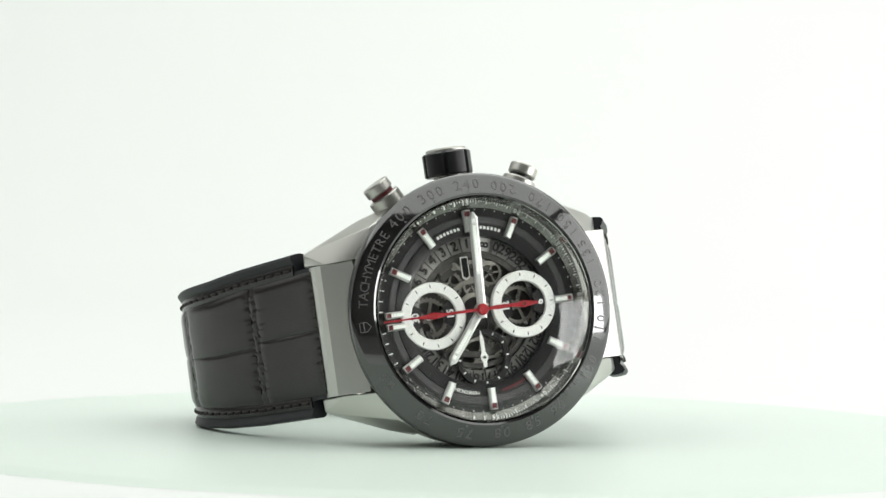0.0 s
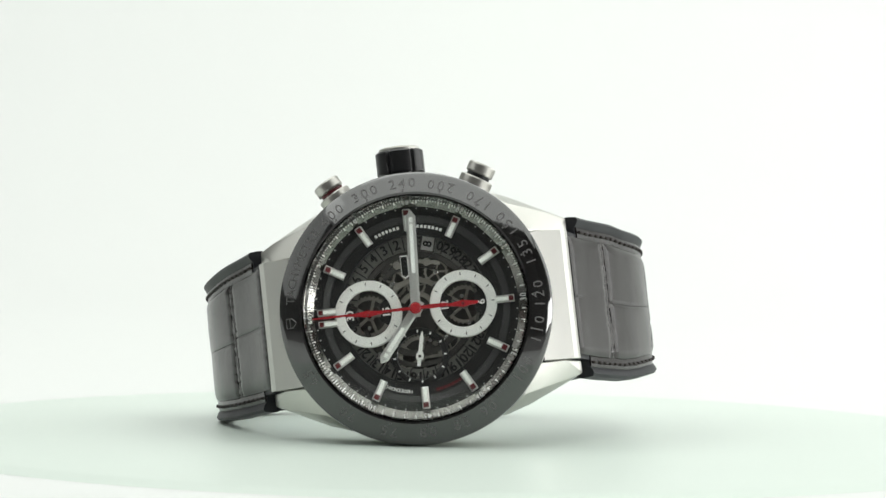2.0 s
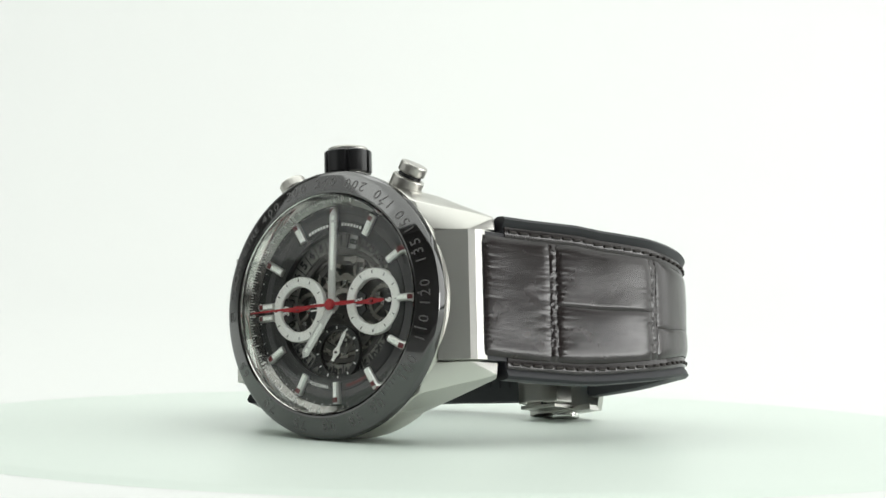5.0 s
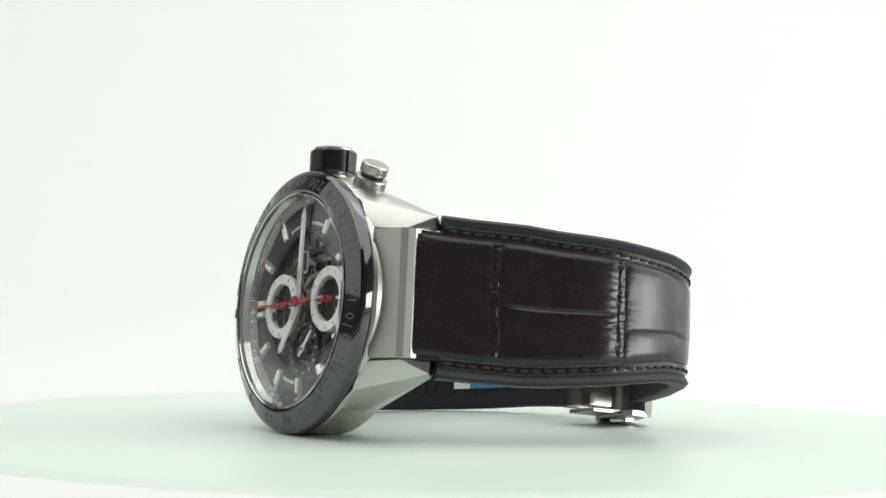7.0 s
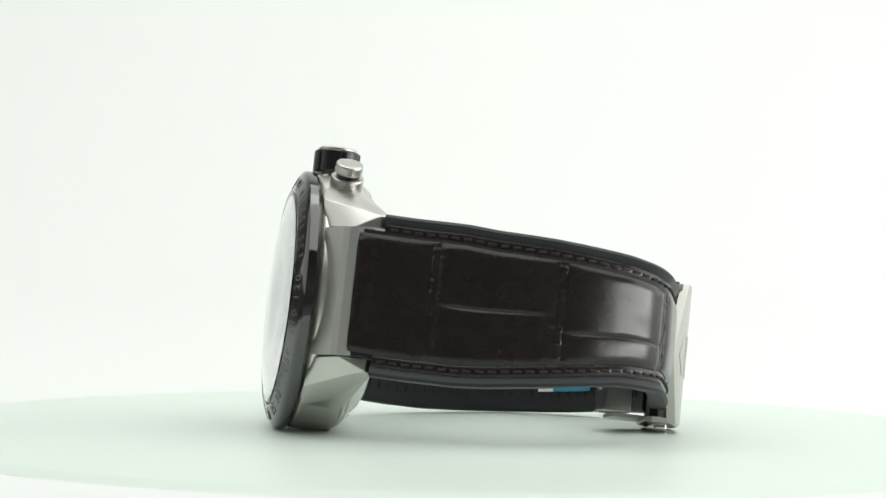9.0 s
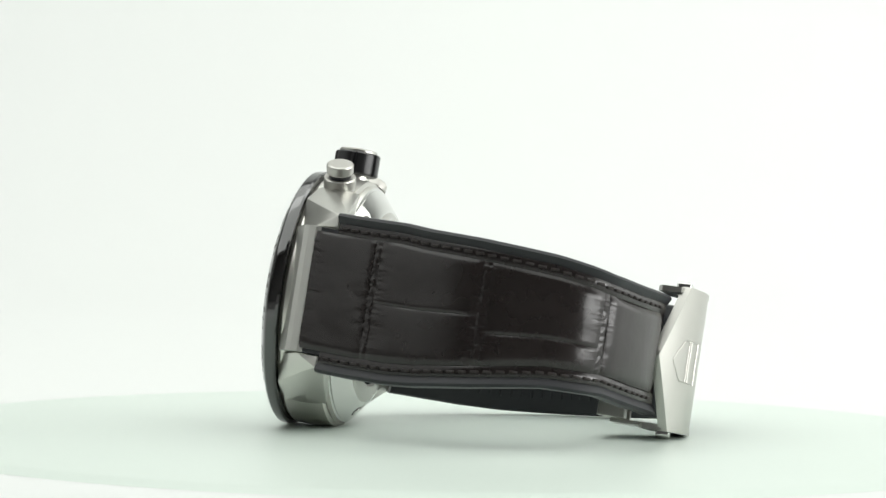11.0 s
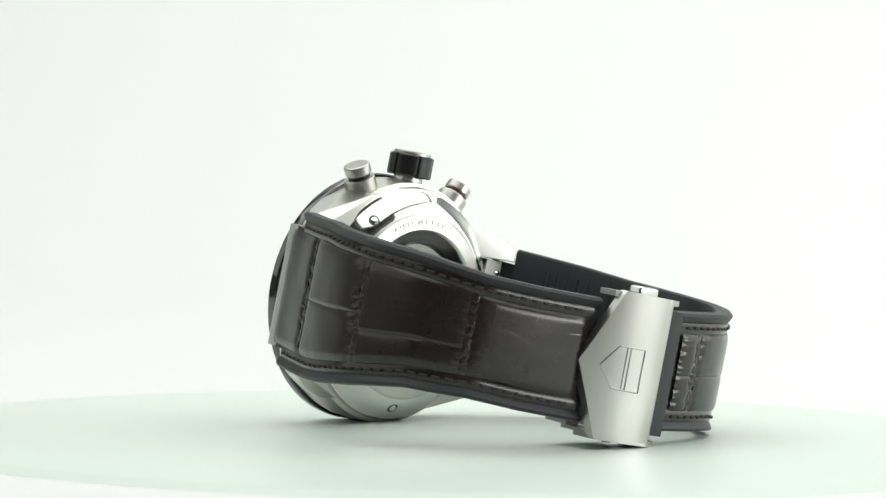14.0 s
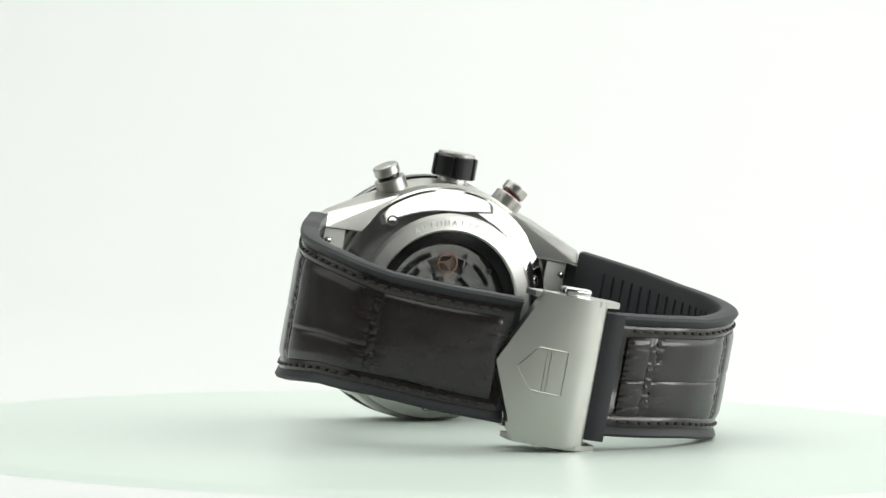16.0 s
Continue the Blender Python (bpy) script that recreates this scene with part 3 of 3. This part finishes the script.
def build_hands():
    for name, degrees, length, width, z in (("hour_hand", 308.5, 10.4, 1.45, 0.05), ("minute_hand", 92.8, 15.7, 1.5, 0.45)):
        a = radians(degrees)
        m = Matrix.Rotation(math.atan2(math.sin(a), -math.cos(a)) - math.pi / 2, 4, "Z")
        hand = part(name, joined(hand_bm(length, width, 1.4, z), lathe([(0.3, z - 0.02), (1.15, z - 0.02), (1.15, z + 0.2), (0.3, z + 0.2)], 32)), MARKER, watch, "faceted steel hand with pale lume", m=m, smooth=15)
        part("lume", block(-0.3, 0.3, length * 0.36, length - 2.2, z + 0.2, z + 0.26), LUME, hand, "pale lume strip", smooth=0)
        part("lume_tip", block(-0.3, 0.3, length - 1.8, length - 1.1, z + 0.2, z + 0.26), LUME, hand, "pale lume tip", smooth=0)
    z = 0.95
    sweep = [(-16.6, 0.0), (-16.6, 0.12), (-2.0, 0.24), (4.6, 0.3), (4.6, -0.3), (-2.0, -0.24), (-16.6, -0.12)]
    chrono = part("chronograph_hand", joined(slab(sweep, z, z + 0.12), slab([(2.2, 0.36), (5.2, 0.26), (5.2, -0.26), (2.2, -0.36)], z, z + 0.15)), RED, watch, "long red chronograph hand", m=Matrix.Rotation(radians(0.0), 4, "Z"), smooth=0)
    part("hub", lathe([(0.02, z), (0.95, z), (0.95, z + 0.2), (0.7, z + 0.42), (0.02, z + 0.42)], 32), RED, chrono, "red hand hub", smooth=30)
    for x in (-7.75, 7.6):
        s = -1
        pts = [(s * 3.5, 0.08), (s * 1.2, 0.36), (0, 0.58), (1.0, 0.36), (2.4, 0.2), (2.4, -0.2), (1.0, -0.36), (0, -0.58), (s * 1.2, -0.36), (s * 3.5, -0.08)]
        counter = part("counter_hand", slab(pts, -0.45, -0.3), RED, watch, "small red counter hand", m=at(x, 0, 0), smooth=0)
        part("pivot", lathe([(0.02, -0.3), (0.28, -0.3), (0.28, -0.1), (0.02, -0.1)], 20), DARK_RED, counter, "", smooth=30)
    pts = [(-0.28, -1.6), (0.28, -1.6), (0.3, -0.7), (0.6, -0.3), (0.6, 0.3), (0.3, 0.9), (0.32, 3.0), (0.08, 4.0), (-0.08, 4.0), (-0.32, 3.0), (-0.3, 0.9), (-0.6, 0.3), (-0.6, -0.3), (-0.3, -0.7)]
    small = part("seconds_hand", slab(pts, -0.95, -0.8), DIAL_SILVER, watch, "small running steel seconds hand", smooth=0)
    part("pivot", lathe([(0.02, -0.8), (0.25, -0.8), (0.25, -0.65), (0.02, -0.65)], 20), MOVEMENT_DARK, small, "", smooth=30)
    return small


# ---- the strap ----
SIX = [(25.4, -5.9), (26.2, -8.0), (27.9, -12.2), (31.1, -19.2), (35.0, -28.8), (37.2, -36.0), (37.5, -41.0), (36.8, -46.0), (35.5, -50.6), (33.3, -54.6), (29.7, -57.6), (25.4, -59.4), (19.0, -61.6), (12.0, -63.3), (4.0, -64.6)]
TWELVE = [(-25.4, -5.9), (-26.3, -8.0), (-28.7, -13.0), (-33.2, -21.2), (-37.2, -30.0), (-39.0, -38.0), (-38.0, -46.0), (-35.2, -52.3), (-30.4, -58.0), (-24.5, -62.4), (-18.5, -65.0), (-12.5, -66.3), (-6.0, -66.8), (-3.4, -66.8)]


class Band:
    """The strap's way in the plane of its length: outer surface, outward direction, half width and sag, by length along it."""

    def __init__(self, points, halves, sags):
        p = [Vector(q) for q in points]
        p = [p[0] * 2 - p[1]] + p + [p[-1] * 2 - p[-2]]
        dense = []
        for i in range(1, len(p) - 2):
            for k in range(12):
                t = k / 12
                a, b, c, d = p[i - 1], p[i], p[i + 1], p[i + 2]
                dense.append(0.5 * ((2 * b) + (c - a) * t + (2 * a - 5 * b + 4 * c - d) * t * t + (3 * b - a - 3 * c + d) * t ** 3))
        dense.append(p[-2])
        self.pts = np.array([tuple(q) for q in dense])
        seg = np.linalg.norm(np.diff(self.pts, axis=0), axis=1)
        self.s = np.concatenate([[0], np.cumsum(seg)])
        self.length = float(self.s[-1])
        self.side = 1.0 if points[0][0] > 0 else -1.0
        self.halves, self.sags = halves, sags

    def place(self, s, y, lift):
        s = min(max(s, 0.0), self.length)
        x, z = np.interp(s, self.s, self.pts[:, 0]), np.interp(s, self.s, self.pts[:, 1])
        e = 0.6
        a, b = max(0, s - e), min(self.length, s + e)
        dx = np.interp(b, self.s, self.pts[:, 0]) - np.interp(a, self.s, self.pts[:, 0])
        dz = np.interp(b, self.s, self.pts[:, 1]) - np.interp(a, self.s, self.pts[:, 1])
        n = math.hypot(dx, dz)
        nx, nz = -dz / n * self.side, dx / n * self.side
        return Vector((x + nx * lift, y + self.sag(s), z + nz * lift))

    def half(self, s):
        return float(np.interp(s / self.length, [h[0] for h in self.halves], [h[1] for h in self.halves]))

    def sag(self, s):
        return float(np.interp(s / self.length, [h[0] for h in self.sags], [h[1] for h in self.sags]))


def sweep_band(band, s0, s1, section, steps):
    """Sweeps a closed (share of half width, millimetres from the edge, lift) outline along the band."""
    bm = bmesh.new()
    rings = []
    for i in range(steps + 1):
        s = s0 + (s1 - s0) * i / steps
        h = band.half(s)
        rings.append([bm.verts.new(band.place(s, math.copysign(h * abs(f) - inset, f), lift)) for f, inset, lift in section])
    k = len(section)
    for p, q in zip(rings, rings[1:]):
        for j in range(k):
            bm.faces.new((p[j], p[(j + 1) % k], q[(j + 1) % k], q[j]))
    bm.faces.new(rings[0])
    bm.faces.new(rings[-1][::-1])
    return bm


def leather_tile(band, s0, s1, y0, y1, top, rng, wild=0.0, dip=(0.3, 0.3), crimp=0.6, bulge=0.0):
    """One padded leather scale: a low pillow with rolled edges and fine creases running in from its ends."""
    bm = bmesh.new()
    rows = []
    seed = rng.uniform(0, 50)
    nu = max(8, int((s1 - s0) * 3))
    nv = max(10, int(abs(y1(s0) - y0(s0)) * 4))
    for i in range(nu + 1):
        u = i / nu
        s = s0 + (s1 - s0) * u
        ya, yb = y0(s), y1(s)
        row = []
        for j in range(nv + 1):
            v = j / nv
            y = ya + (yb - ya) * v
            edge = min(u, 1 - u) * (s1 - s0)
            side = min(v, 1 - v) * abs(yb - ya)
            ends = (1 - min(1.0, edge / 1.3)) ** 1.6
            low, high = v * abs(yb - ya), (1 - v) * abs(yb - ya)
            reach = [1.5 if d > 0.2 else 0.6 for d in dip]
            flank = dip[0] * (1 - min(1.0, low / reach[0])) ** 2 + dip[1] * (1 - min(1.0, high / reach[1])) ** 2
            near = math.exp(-edge / 1.25)
            fold = noise.noise(Vector((s * 0.22, y * 2.1, seed)))
            fine = noise.noise(Vector((s * 0.5, y * 5.0, seed + 7)))
            soft = noise.noise(Vector((s * 0.16, y * 0.22, seed + 20)))
            wave = (0.34 * near * min(0.0, fold) + 0.13 * near * fine) * crimp + 0.07 * soft + bulge * math.sin(math.pi * u ** 0.65) * (0.55 + 0.45 * math.sin(math.pi * v))
            if wild:
                wave += wild * (noise.noise(Vector((s * 2.2, y * 1.3, seed))) + 0.6 * noise.noise(Vector((s * 3.0, y * 4.0, seed))))
            row.append(bm.verts.new(band.place(s, y, top - 0.16 * ends - flank + wave * min(1.0, side / 0.5))))
        rows.append(row)
    for p, q in zip(rows, rows[1:]):
        for j in range(nv):
            bm.faces.new((p[j], p[j + 1], q[j + 1], q[j]))
    return bm


def build_strap(points, halves, sags, s_end, seams, creases, name_label, stitch_from, leather_end):
    band = Band(points, halves, sags)
    s_body = 4.5
    section = [(-1, 1.3, -0.1), (-1, 0.6, 0.22), (-1, 0.15, -0.15), (-1, 0.0, -1.2), (-1, 0.0, -2.2), (-1, 0.2, -2.8), (-1, 0.7, -3.1), (1, 0.7, -3.1), (1, 0.2, -2.8), (1, 0.0, -2.2), (1, 0.0, -1.2), (1, 0.15, -0.15), (1, 0.6, 0.22), (1, 1.3, -0.1), (1, 1.9, -0.6), (-1, 1.9, -0.6)]
    strap = part("strap", sweep_band(band, s_body, s_end, section, 90), RUBBER, watch, name_label, smooth=35)
    tongue = [(-1, 2.9, -0.5), (-1, 2.9, -3.0), (1, 2.9, -3.0), (1, 2.9, -0.5)]
    part("strap_tongue", sweep_band(band, 0.2, s_body + 0.4, tongue, 6), RUBBER, strap, "black rubber strap end at the link", smooth=35)
    border = [(-1, 1.75, -0.62), (-1, 1.75, -0.40), (-1, 2.1, -0.28), (-1, 3.4, -0.26), (-1, 3.7, -0.5), (1, 3.7, -0.5), (1, 3.4, -0.26), (1, 2.1, -0.28), (1, 1.75, -0.40), (1, 1.75, -0.62)]
    part("leather_facing", sweep_band(band, s_body + 0.3, leather_end, border, 80), LEATHER, strap, "dark brown leather facing", smooth=40)
    rng = random.Random(3 if band.side > 0 else 8)
    inner = lambda s: band.half(s) - 3.55
    bounds = [-0.3] + list(seams) + [leather_end - 0.9]
    for i, (a, b) in enumerate(zip(bounds, bounds[1:])):
        c = creases[i % len(creases)]
        if b - a < 3:
            cuts = [-1, 1]
        else:
            cuts = [-1, *c, 1]
        for lo, hi in zip(cuts, cuts[1:]):
            y0 = lambda s, lo=lo: lo * inner(s) + (0.03 if lo > -1 else 0)
            y1 = lambda s, hi=hi: hi * inner(s) - (0.03 if hi < 1 else 0)
            part("leather_scale", leather_tile(band, a + 0.7, b - 0.7, y0, y1, rng.uniform(0.07, 0.11), rng, 0.0, (0.3 if lo <= -1 else 0.09, 0.3 if hi >= 1 else 0.09), (0.3 if b > 50 else 0.6) if band.side > 0 else (1.4 if b > 58 else 0.7), 0.45 if b > 60 and band.side > 0 else 0.12), LEATHER, strap, "", smooth=60)
    for k, c in enumerate(seams):
        part("seam_fold", leather_tile(band, c - 0.95, c + 0.95, lambda s: -inner(s), inner, 0.0, rng, 0.2 if c > 58 else 0.14 if c > 10 else 0.08), LEATHER, strap, "wrinkled leather fold", smooth=60)
    # stitches, one mesh for all
    bm = rod((-0.68, 0, 0), (0.68, 0, 0), 0.25, 10, 0.1)
    me = bpy.data.meshes.new("stitch")
    bmesh.ops.scale(bm, vec=(MM,) * 3, verts=bm.verts)
    bm.to_mesh(me)
    bm.free()
    s = stitch_from
    while s < leather_end - 1.2:
        for side in (-1, 1):
            y = side * (band.half(s) - 2.55)
            a, b = band.place(s - 0.5, y, -0.14), band.place(s + 0.5, y, -0.14)
            m = (b - a).to_track_quat("X", "Z").to_matrix().to_4x4() @ Matrix.Rotation(radians(rng.uniform(-4, 4)), 4, "Z")
            m.translation = (a + b) / 2 * MM
            mesh_part("stitch", me, THREAD, strap, "", m, 40)
        s += 2.05
    # ribs across the lining
    ribs = []
    s = s_body + 6
    while s < s_end - 4:
        h = band.half(s) - 2.6
        a, b = band.place(s, -h, -3.05), band.place(s, h, -3.05)
        ribs.append(rod(a, b, 0.24, 8))
        s += 2.1
    tagged(part("lining_ribs", joined(*ribs), RUBBER, strap, "ribbed black rubber lining", smooth=40), kind="stuff")
    if band.side < 0:
        lining = lambda s0, s1: sweep_band(band, s0, s1, [(-1, 3.6, -3.42), (-1, 3.6, -3.5), (-1, 6.4, -3.5), (-1, 6.4, -3.42)], 12)
        part("size_label", lining(53.5, 62.5), STICKER, strap, "blue paper label inside the strap", smooth=40)
        part("label_end", lining(50.0, 53.4), STICKER_WHITE, strap, "white end of the label", smooth=40)
    return band


# ---- the folding clasp ----
def build_clasp():
    def front(x):
        """The cover's outer height, a soft curve over its length."""
        reach = min(1.6, max(0.08, (x + 3.9) * 0.6))
        knots = [-8, -3.95, -3.8, -3.4, -2.8, -1.8, -0.4, 1.5, 4, 6, 8, 10, 13.8]
        heights = [-64.5, -65.2, -66.7, -67.8, -68.4, -68.7, -68.8, -68.7, -68.1, -67.3, -66.3, -65.1, -62.5]
        return sum(float(np.interp(x + reach * k / 4, knots, heights)) for k in range(-4, 5)) / 9

    bm = bmesh.new()
    n = 60
    rows = []
    for lift in (0.0, 1.5):
        grid = []
        for i in range(n + 1):
            x = -3.95 + (12.1 + 3.95) * (i / n) ** 1.3
            hi = float(np.interp(x, [-3.95, 7.2, 12.1], [9.9, 10.3, -1.7]))
            lo = float(np.interp(x, [-3.95, 8.1, 12.1], [-13.2, -13.9, -1.9]))
            grid.append([bm.verts.new((x, lo + (hi - lo) * j / 4, front(x) + lift)) for j in range(5)])
        rows.append(grid)
    for grid in rows:
        for p, q in zip(grid, grid[1:]):
            for j in range(4):
                bm.faces.new((p[j], p[j + 1], q[j + 1], q[j]))
    a, b = rows
    for i in range(n):
        for j in (0, 4):
            bm.faces.new((a[i][j], a[i + 1][j], b[i + 1][j], b[i][j]))
    for i in (0, n):
        for j in range(4):
            bm.faces.new((a[i][j], a[i][j + 1], b[i][j + 1], b[i][j]))
    clasp = part("clasp", bm, CLASP_STEEL, watch, "brushed steel folding clasp with pointed cover", smooth=25)
    # cheeks along the cover's edges, folding back to the strap
    for y, t in ((9.6, 0.9), (-13.5, 0.9)):
        cheek = [(-6.0, -66.6), (-6.0, -64.0), (-3.0, -62.2), (6.5, -61.2), (8.4, -62.0), (8.2, -65.2), (5.5, -66.6), (1.5, -68.3), (-1.8, -68.7)]
        part("cheek", extrude_y(cheek, y - t / 2, y + t / 2, 0.15), CLASP_STEEL, clasp, "brushed steel clasp cheek", smooth=20)
    for y0, y1, r in ((9.0, 11.4, 2.1), (-15.1, -12.8, 2.1)):
        part("button", moved(block(-2.3, 2.3, y0, y1, -1.25, 1.25, 0.45, 3), Matrix.Translation((1.2, 0, -64.9))), POLISHED, clasp, "polished release button", smooth=30)
    # lower bracket with its square opening, and the folding blades
    part("bracket", joined(block(-1.5, 6.8, -12.6, -9.2, -54.8, -54.0, 0.1), block(-1.5, 0.2, -12.8, -8.6, -58.6, -54.0, 0.1), block(3.6, 6.8, -12.8, -8.6, -58.6, -54.0, 0.1), block(-2.5, 5.0, -13.6, -12.9, -63.0, -56.0, 0.1)), CLASP_STEEL, clasp, "steel bracket with a square opening", smooth=20)
    blade = [(x, front(x) + 4.6) for x in (-12, -6, 0, 6, 11)] + [(x, front(x) + 5.5) for x in (11, 6, 0, -6, -12)]
    part("blade", extrude_y(blade, -6.5, 3.5, 0.1), CLASP_STEEL, clasp, "bent steel folding blade", smooth=25)
    # raised shield outline on the cover
    shield = [(9.2, -2.0), (6.7, 1.5), (2.3, 1.4), (2.3, -5.6), (7.0, -5.4)]
    loop = []
    for (xa, ya), (xb, yb) in zip(shield, shield[1:] + shield[:1]):
        for k in range(6):
            x, y = xa + (xb - xa) * k / 6, ya + (yb - ya) * k / 6
            loop.append((x, y, front(x) - 0.02))
    part("emblem", ridge(loop, 0.13, True), CLASP_STEEL, clasp, "raised shield outline", smooth=0)
    for x in (5.4, 4.8):
        part("emblem_bar", ridge([(x, 1.5, front(x) - 0.02), (x, -5.5, front(x) - 0.02)], 0.11), CLASP_STEEL, clasp, "", smooth=0)
    # dark keeper where the strap end leaves the cover
    keeper = [(-3.5, -66.4), (-4.6, -66.9), (-6.2, -67.0), (-7.3, -66.9), (-7.3, -64.5), (-3.5, -64.5)]
    part("keeper", extrude_y(keeper, -12.2, 8.3, 0.2), RUBBER, clasp, "black rubber strap edge at the clasp", smooth=25)


def build_caseback():
    back = part("caseback", lathe([(13.4, -12.0), (13.4, -12.7), (13.7, -13.05), (16.0, -12.75), (16.5, -12.45), (16.5, -12.0)], 128), STEEL, watch, "brushed steel case back ring", smooth=20)
    pane = part("back_window", lathe([(0.01, -12.75), (13.4, -12.65), (13.4, -12.2), (0.01, -12.2)], 96), GLASS, back, "clear window in the case back", smooth=30)
    pane.visible_shadow = False
    part("window_rim", lathe([(11.4, -11.9), (11.4, -12.0), (13.4, -12.15), (13.4, -11.6)], 96), CERAMIC, back, "black inner rim", smooth=30)
    part("back_plate", lathe([(0.3, -9.2), (13.4, -9.2), (13.4, -10.0), (0.3, -10.0)], 96), MOVEMENT_DARK, back, "grey movement plate", smooth=20)
    part("lettering", ring_word_back("AUTOMATIC", 1.55, 80, 5.6, 14.85, -12.93), WHITE_INK, back, "pale engraved word", smooth=0)
    for degrees in (48, 158, 268):
        a = radians(degrees)
        out = Vector((math.cos(a), math.sin(a), 0))
        normal = Vector((out.x * 0.61, out.y * 0.61, -0.79))
        foot = out * 18.2 + Vector((0, 0, -11.36))
        part("notch", rod(foot - normal * 0.8, foot + normal * 0.03, 1.0, 24), MOVEMENT_DARK, back, "dark opening notch", smooth=30)
        part("notch_screw", rod(foot - normal * 0.3, foot + normal * 0.22, 0.7, 24, 0.2), POLISHED, back, "polished steel screw", smooth=40)
    rotor = [(0, 0)] + [(10.8 * math.cos(radians(a)), 10.8 * math.sin(radians(a))) for a in range(186, 352, 6)]
    part("rotor", slab(rotor, -11.6, -10.9, 0.1), BRIDGE, back, "steel winding rotor", smooth=20)
    for r0, r1, z, a0, sweep in ((3.2, 10.9, -10.9, 0.10, 0.95), (3.0, 10.6, -10.7, 2.0, 1.0), (8.8, 10.9, -11.1, 1.0, 1.1), (2.6, 6.2, -10.5, 1.2, 0.8)):
        part("bridge", lathe([(r0, z), (r1, z), (r1, z + 0.7), (r0, z + 0.7)], 40, True, (0, 0), a0, sweep), BRIDGE, back, "bright rhodium bridge", smooth=20)
    for r0, r1, a0, sweep in ((9.0, 9.9, 0.50, 0.65), (7.5, 8.4, 0.20, 0.60), (5.2, 6.0, 2.0, 0.7), (8.6, 9.4, 2.1, 0.5)):
        part("slot", lathe([(r0, -11.24), (r1, -11.24), (r1, -10.6), (r0, -10.6)], 24, True, (0, 0), a0, sweep), CERAMIC, back, "dark curved slot", smooth=20)
    part("balance_wheel", gear(2.0, 40, -11.5, -11.2, 3, 0.25, 0.8), BRASS, back, "copper balance wheel", m=at(0.6, 7.6, 0), smooth=20)
    for x, y, r, teeth in ((-4.4, 7.6, 1.9, 26), (4.8, 5.6, 1.7, 22), (5.8, 8.4, 1.3, 18), (-6.8, 5.0, 1.6, 22)):
        part("gear", gear(r, teeth, -10.9, -10.6), ROTOR, back, "grey toothed wheel", m=at(x, y, 0), smooth=20)
    for x, y in ((3.0, 6.0), (7.2, 6.4), (-2.6, 9.2), (-7.6, 7.2), (1.2, 4.6)):
        part("screw", lathe([(0.02, -11.3), (0.5, -11.3), (0.55, -11.1), (0.55, -10.6), (0.02, -10.6)], 20), POLISHED, back, "", m=at(x, y, 0), smooth=30)


def ring_word_back(text, size, degrees, step, r, z):
    """A word bent round the back of the case, read from behind, tops outwards; degrees are taken from the x axis."""
    pieces = []
    for i, ch in enumerate(text):
        a = radians(degrees + (i - (len(text) - 1) / 2) * step)
        up = Vector((math.cos(a), math.sin(a), 0))
        along = Vector((-math.sin(a), math.cos(a), 0))
        m = Matrix((along, up, along.cross(up))).transposed().to_4x4()
        m.translation = up * r + Vector((0, 0, z))
        pieces.append(moved(glyphs(ch, size, 0.06, 0.01), m))
    return joined(*pieces)


body_case = build_case()
for lx in (-1, 1):
    build_end_link(lx)
    for ly in (-1, 1):
        build_lug(lx, ly, body_case)
build_bezel()
build_crystal()
build_crown()
build_pusher(-1)
build_pusher(1)
build_dial()
build_movement()
build_subdials()
small_hand = build_hands()
build_strap(SIX, ((0, 13.3), (0.22, 13.2), (0.4, 12.0), (0.55, 10.7), (0.68, 9.9), (1, 10.2)), ((0, 0), (0.12, -0.6), (0.28, -1.05), (0.42, -0.8), (0.55, -0.4), (0.8, -1.5), (1, -1.8)), 77.9, (13.6, 34.6, 55.2), ((0.72, -0.08), (-0.05,), (-0.38,), (0.62, -0.88)), "black rubber strap faced with brown-black crocodile leather", 6.2, 76.8)
build_strap(TWELVE, ((0, 13.5), (0.2, 13.0), (0.5, 11.3), (0.75, 10.0), (1, 9.9)), ((0, 0), (0.3, -0.9), (0.55, -0.6), (0.8, -0.8), (1, -1.7)), 83.9, (15.3, 35.8, 55.8, 76.4), ((0.05,), (-0.02,), (0.02,), (-0.08,), (-0.08,)), "black rubber strap faced with glossy crocodile leather", 6.2, 83.0)
build_clasp()
build_caseback()


def motions():
    turn = [(0.5 * k, 21.937 - 10.9639 * 0.5 * k) for k in range(33)]
    walk(watch, [(t, pose(0, 0, 0, 0, 0, a)) for t, a in turn])
    walk(turntable, [(t, pose(0, 0, 0, 0, 0, a)) for t, a in turn])
    rows = []
    for t, _ in turn:
        a = radians(89.0 + 6.3 * t)
        spin = math.atan2(math.sin(a), -math.cos(a)) - math.pi / 2
        rows.append((t, DIAL @ at(-0.25, -7.65, 0, spin)))
    walk(small_hand, rows)


motions()
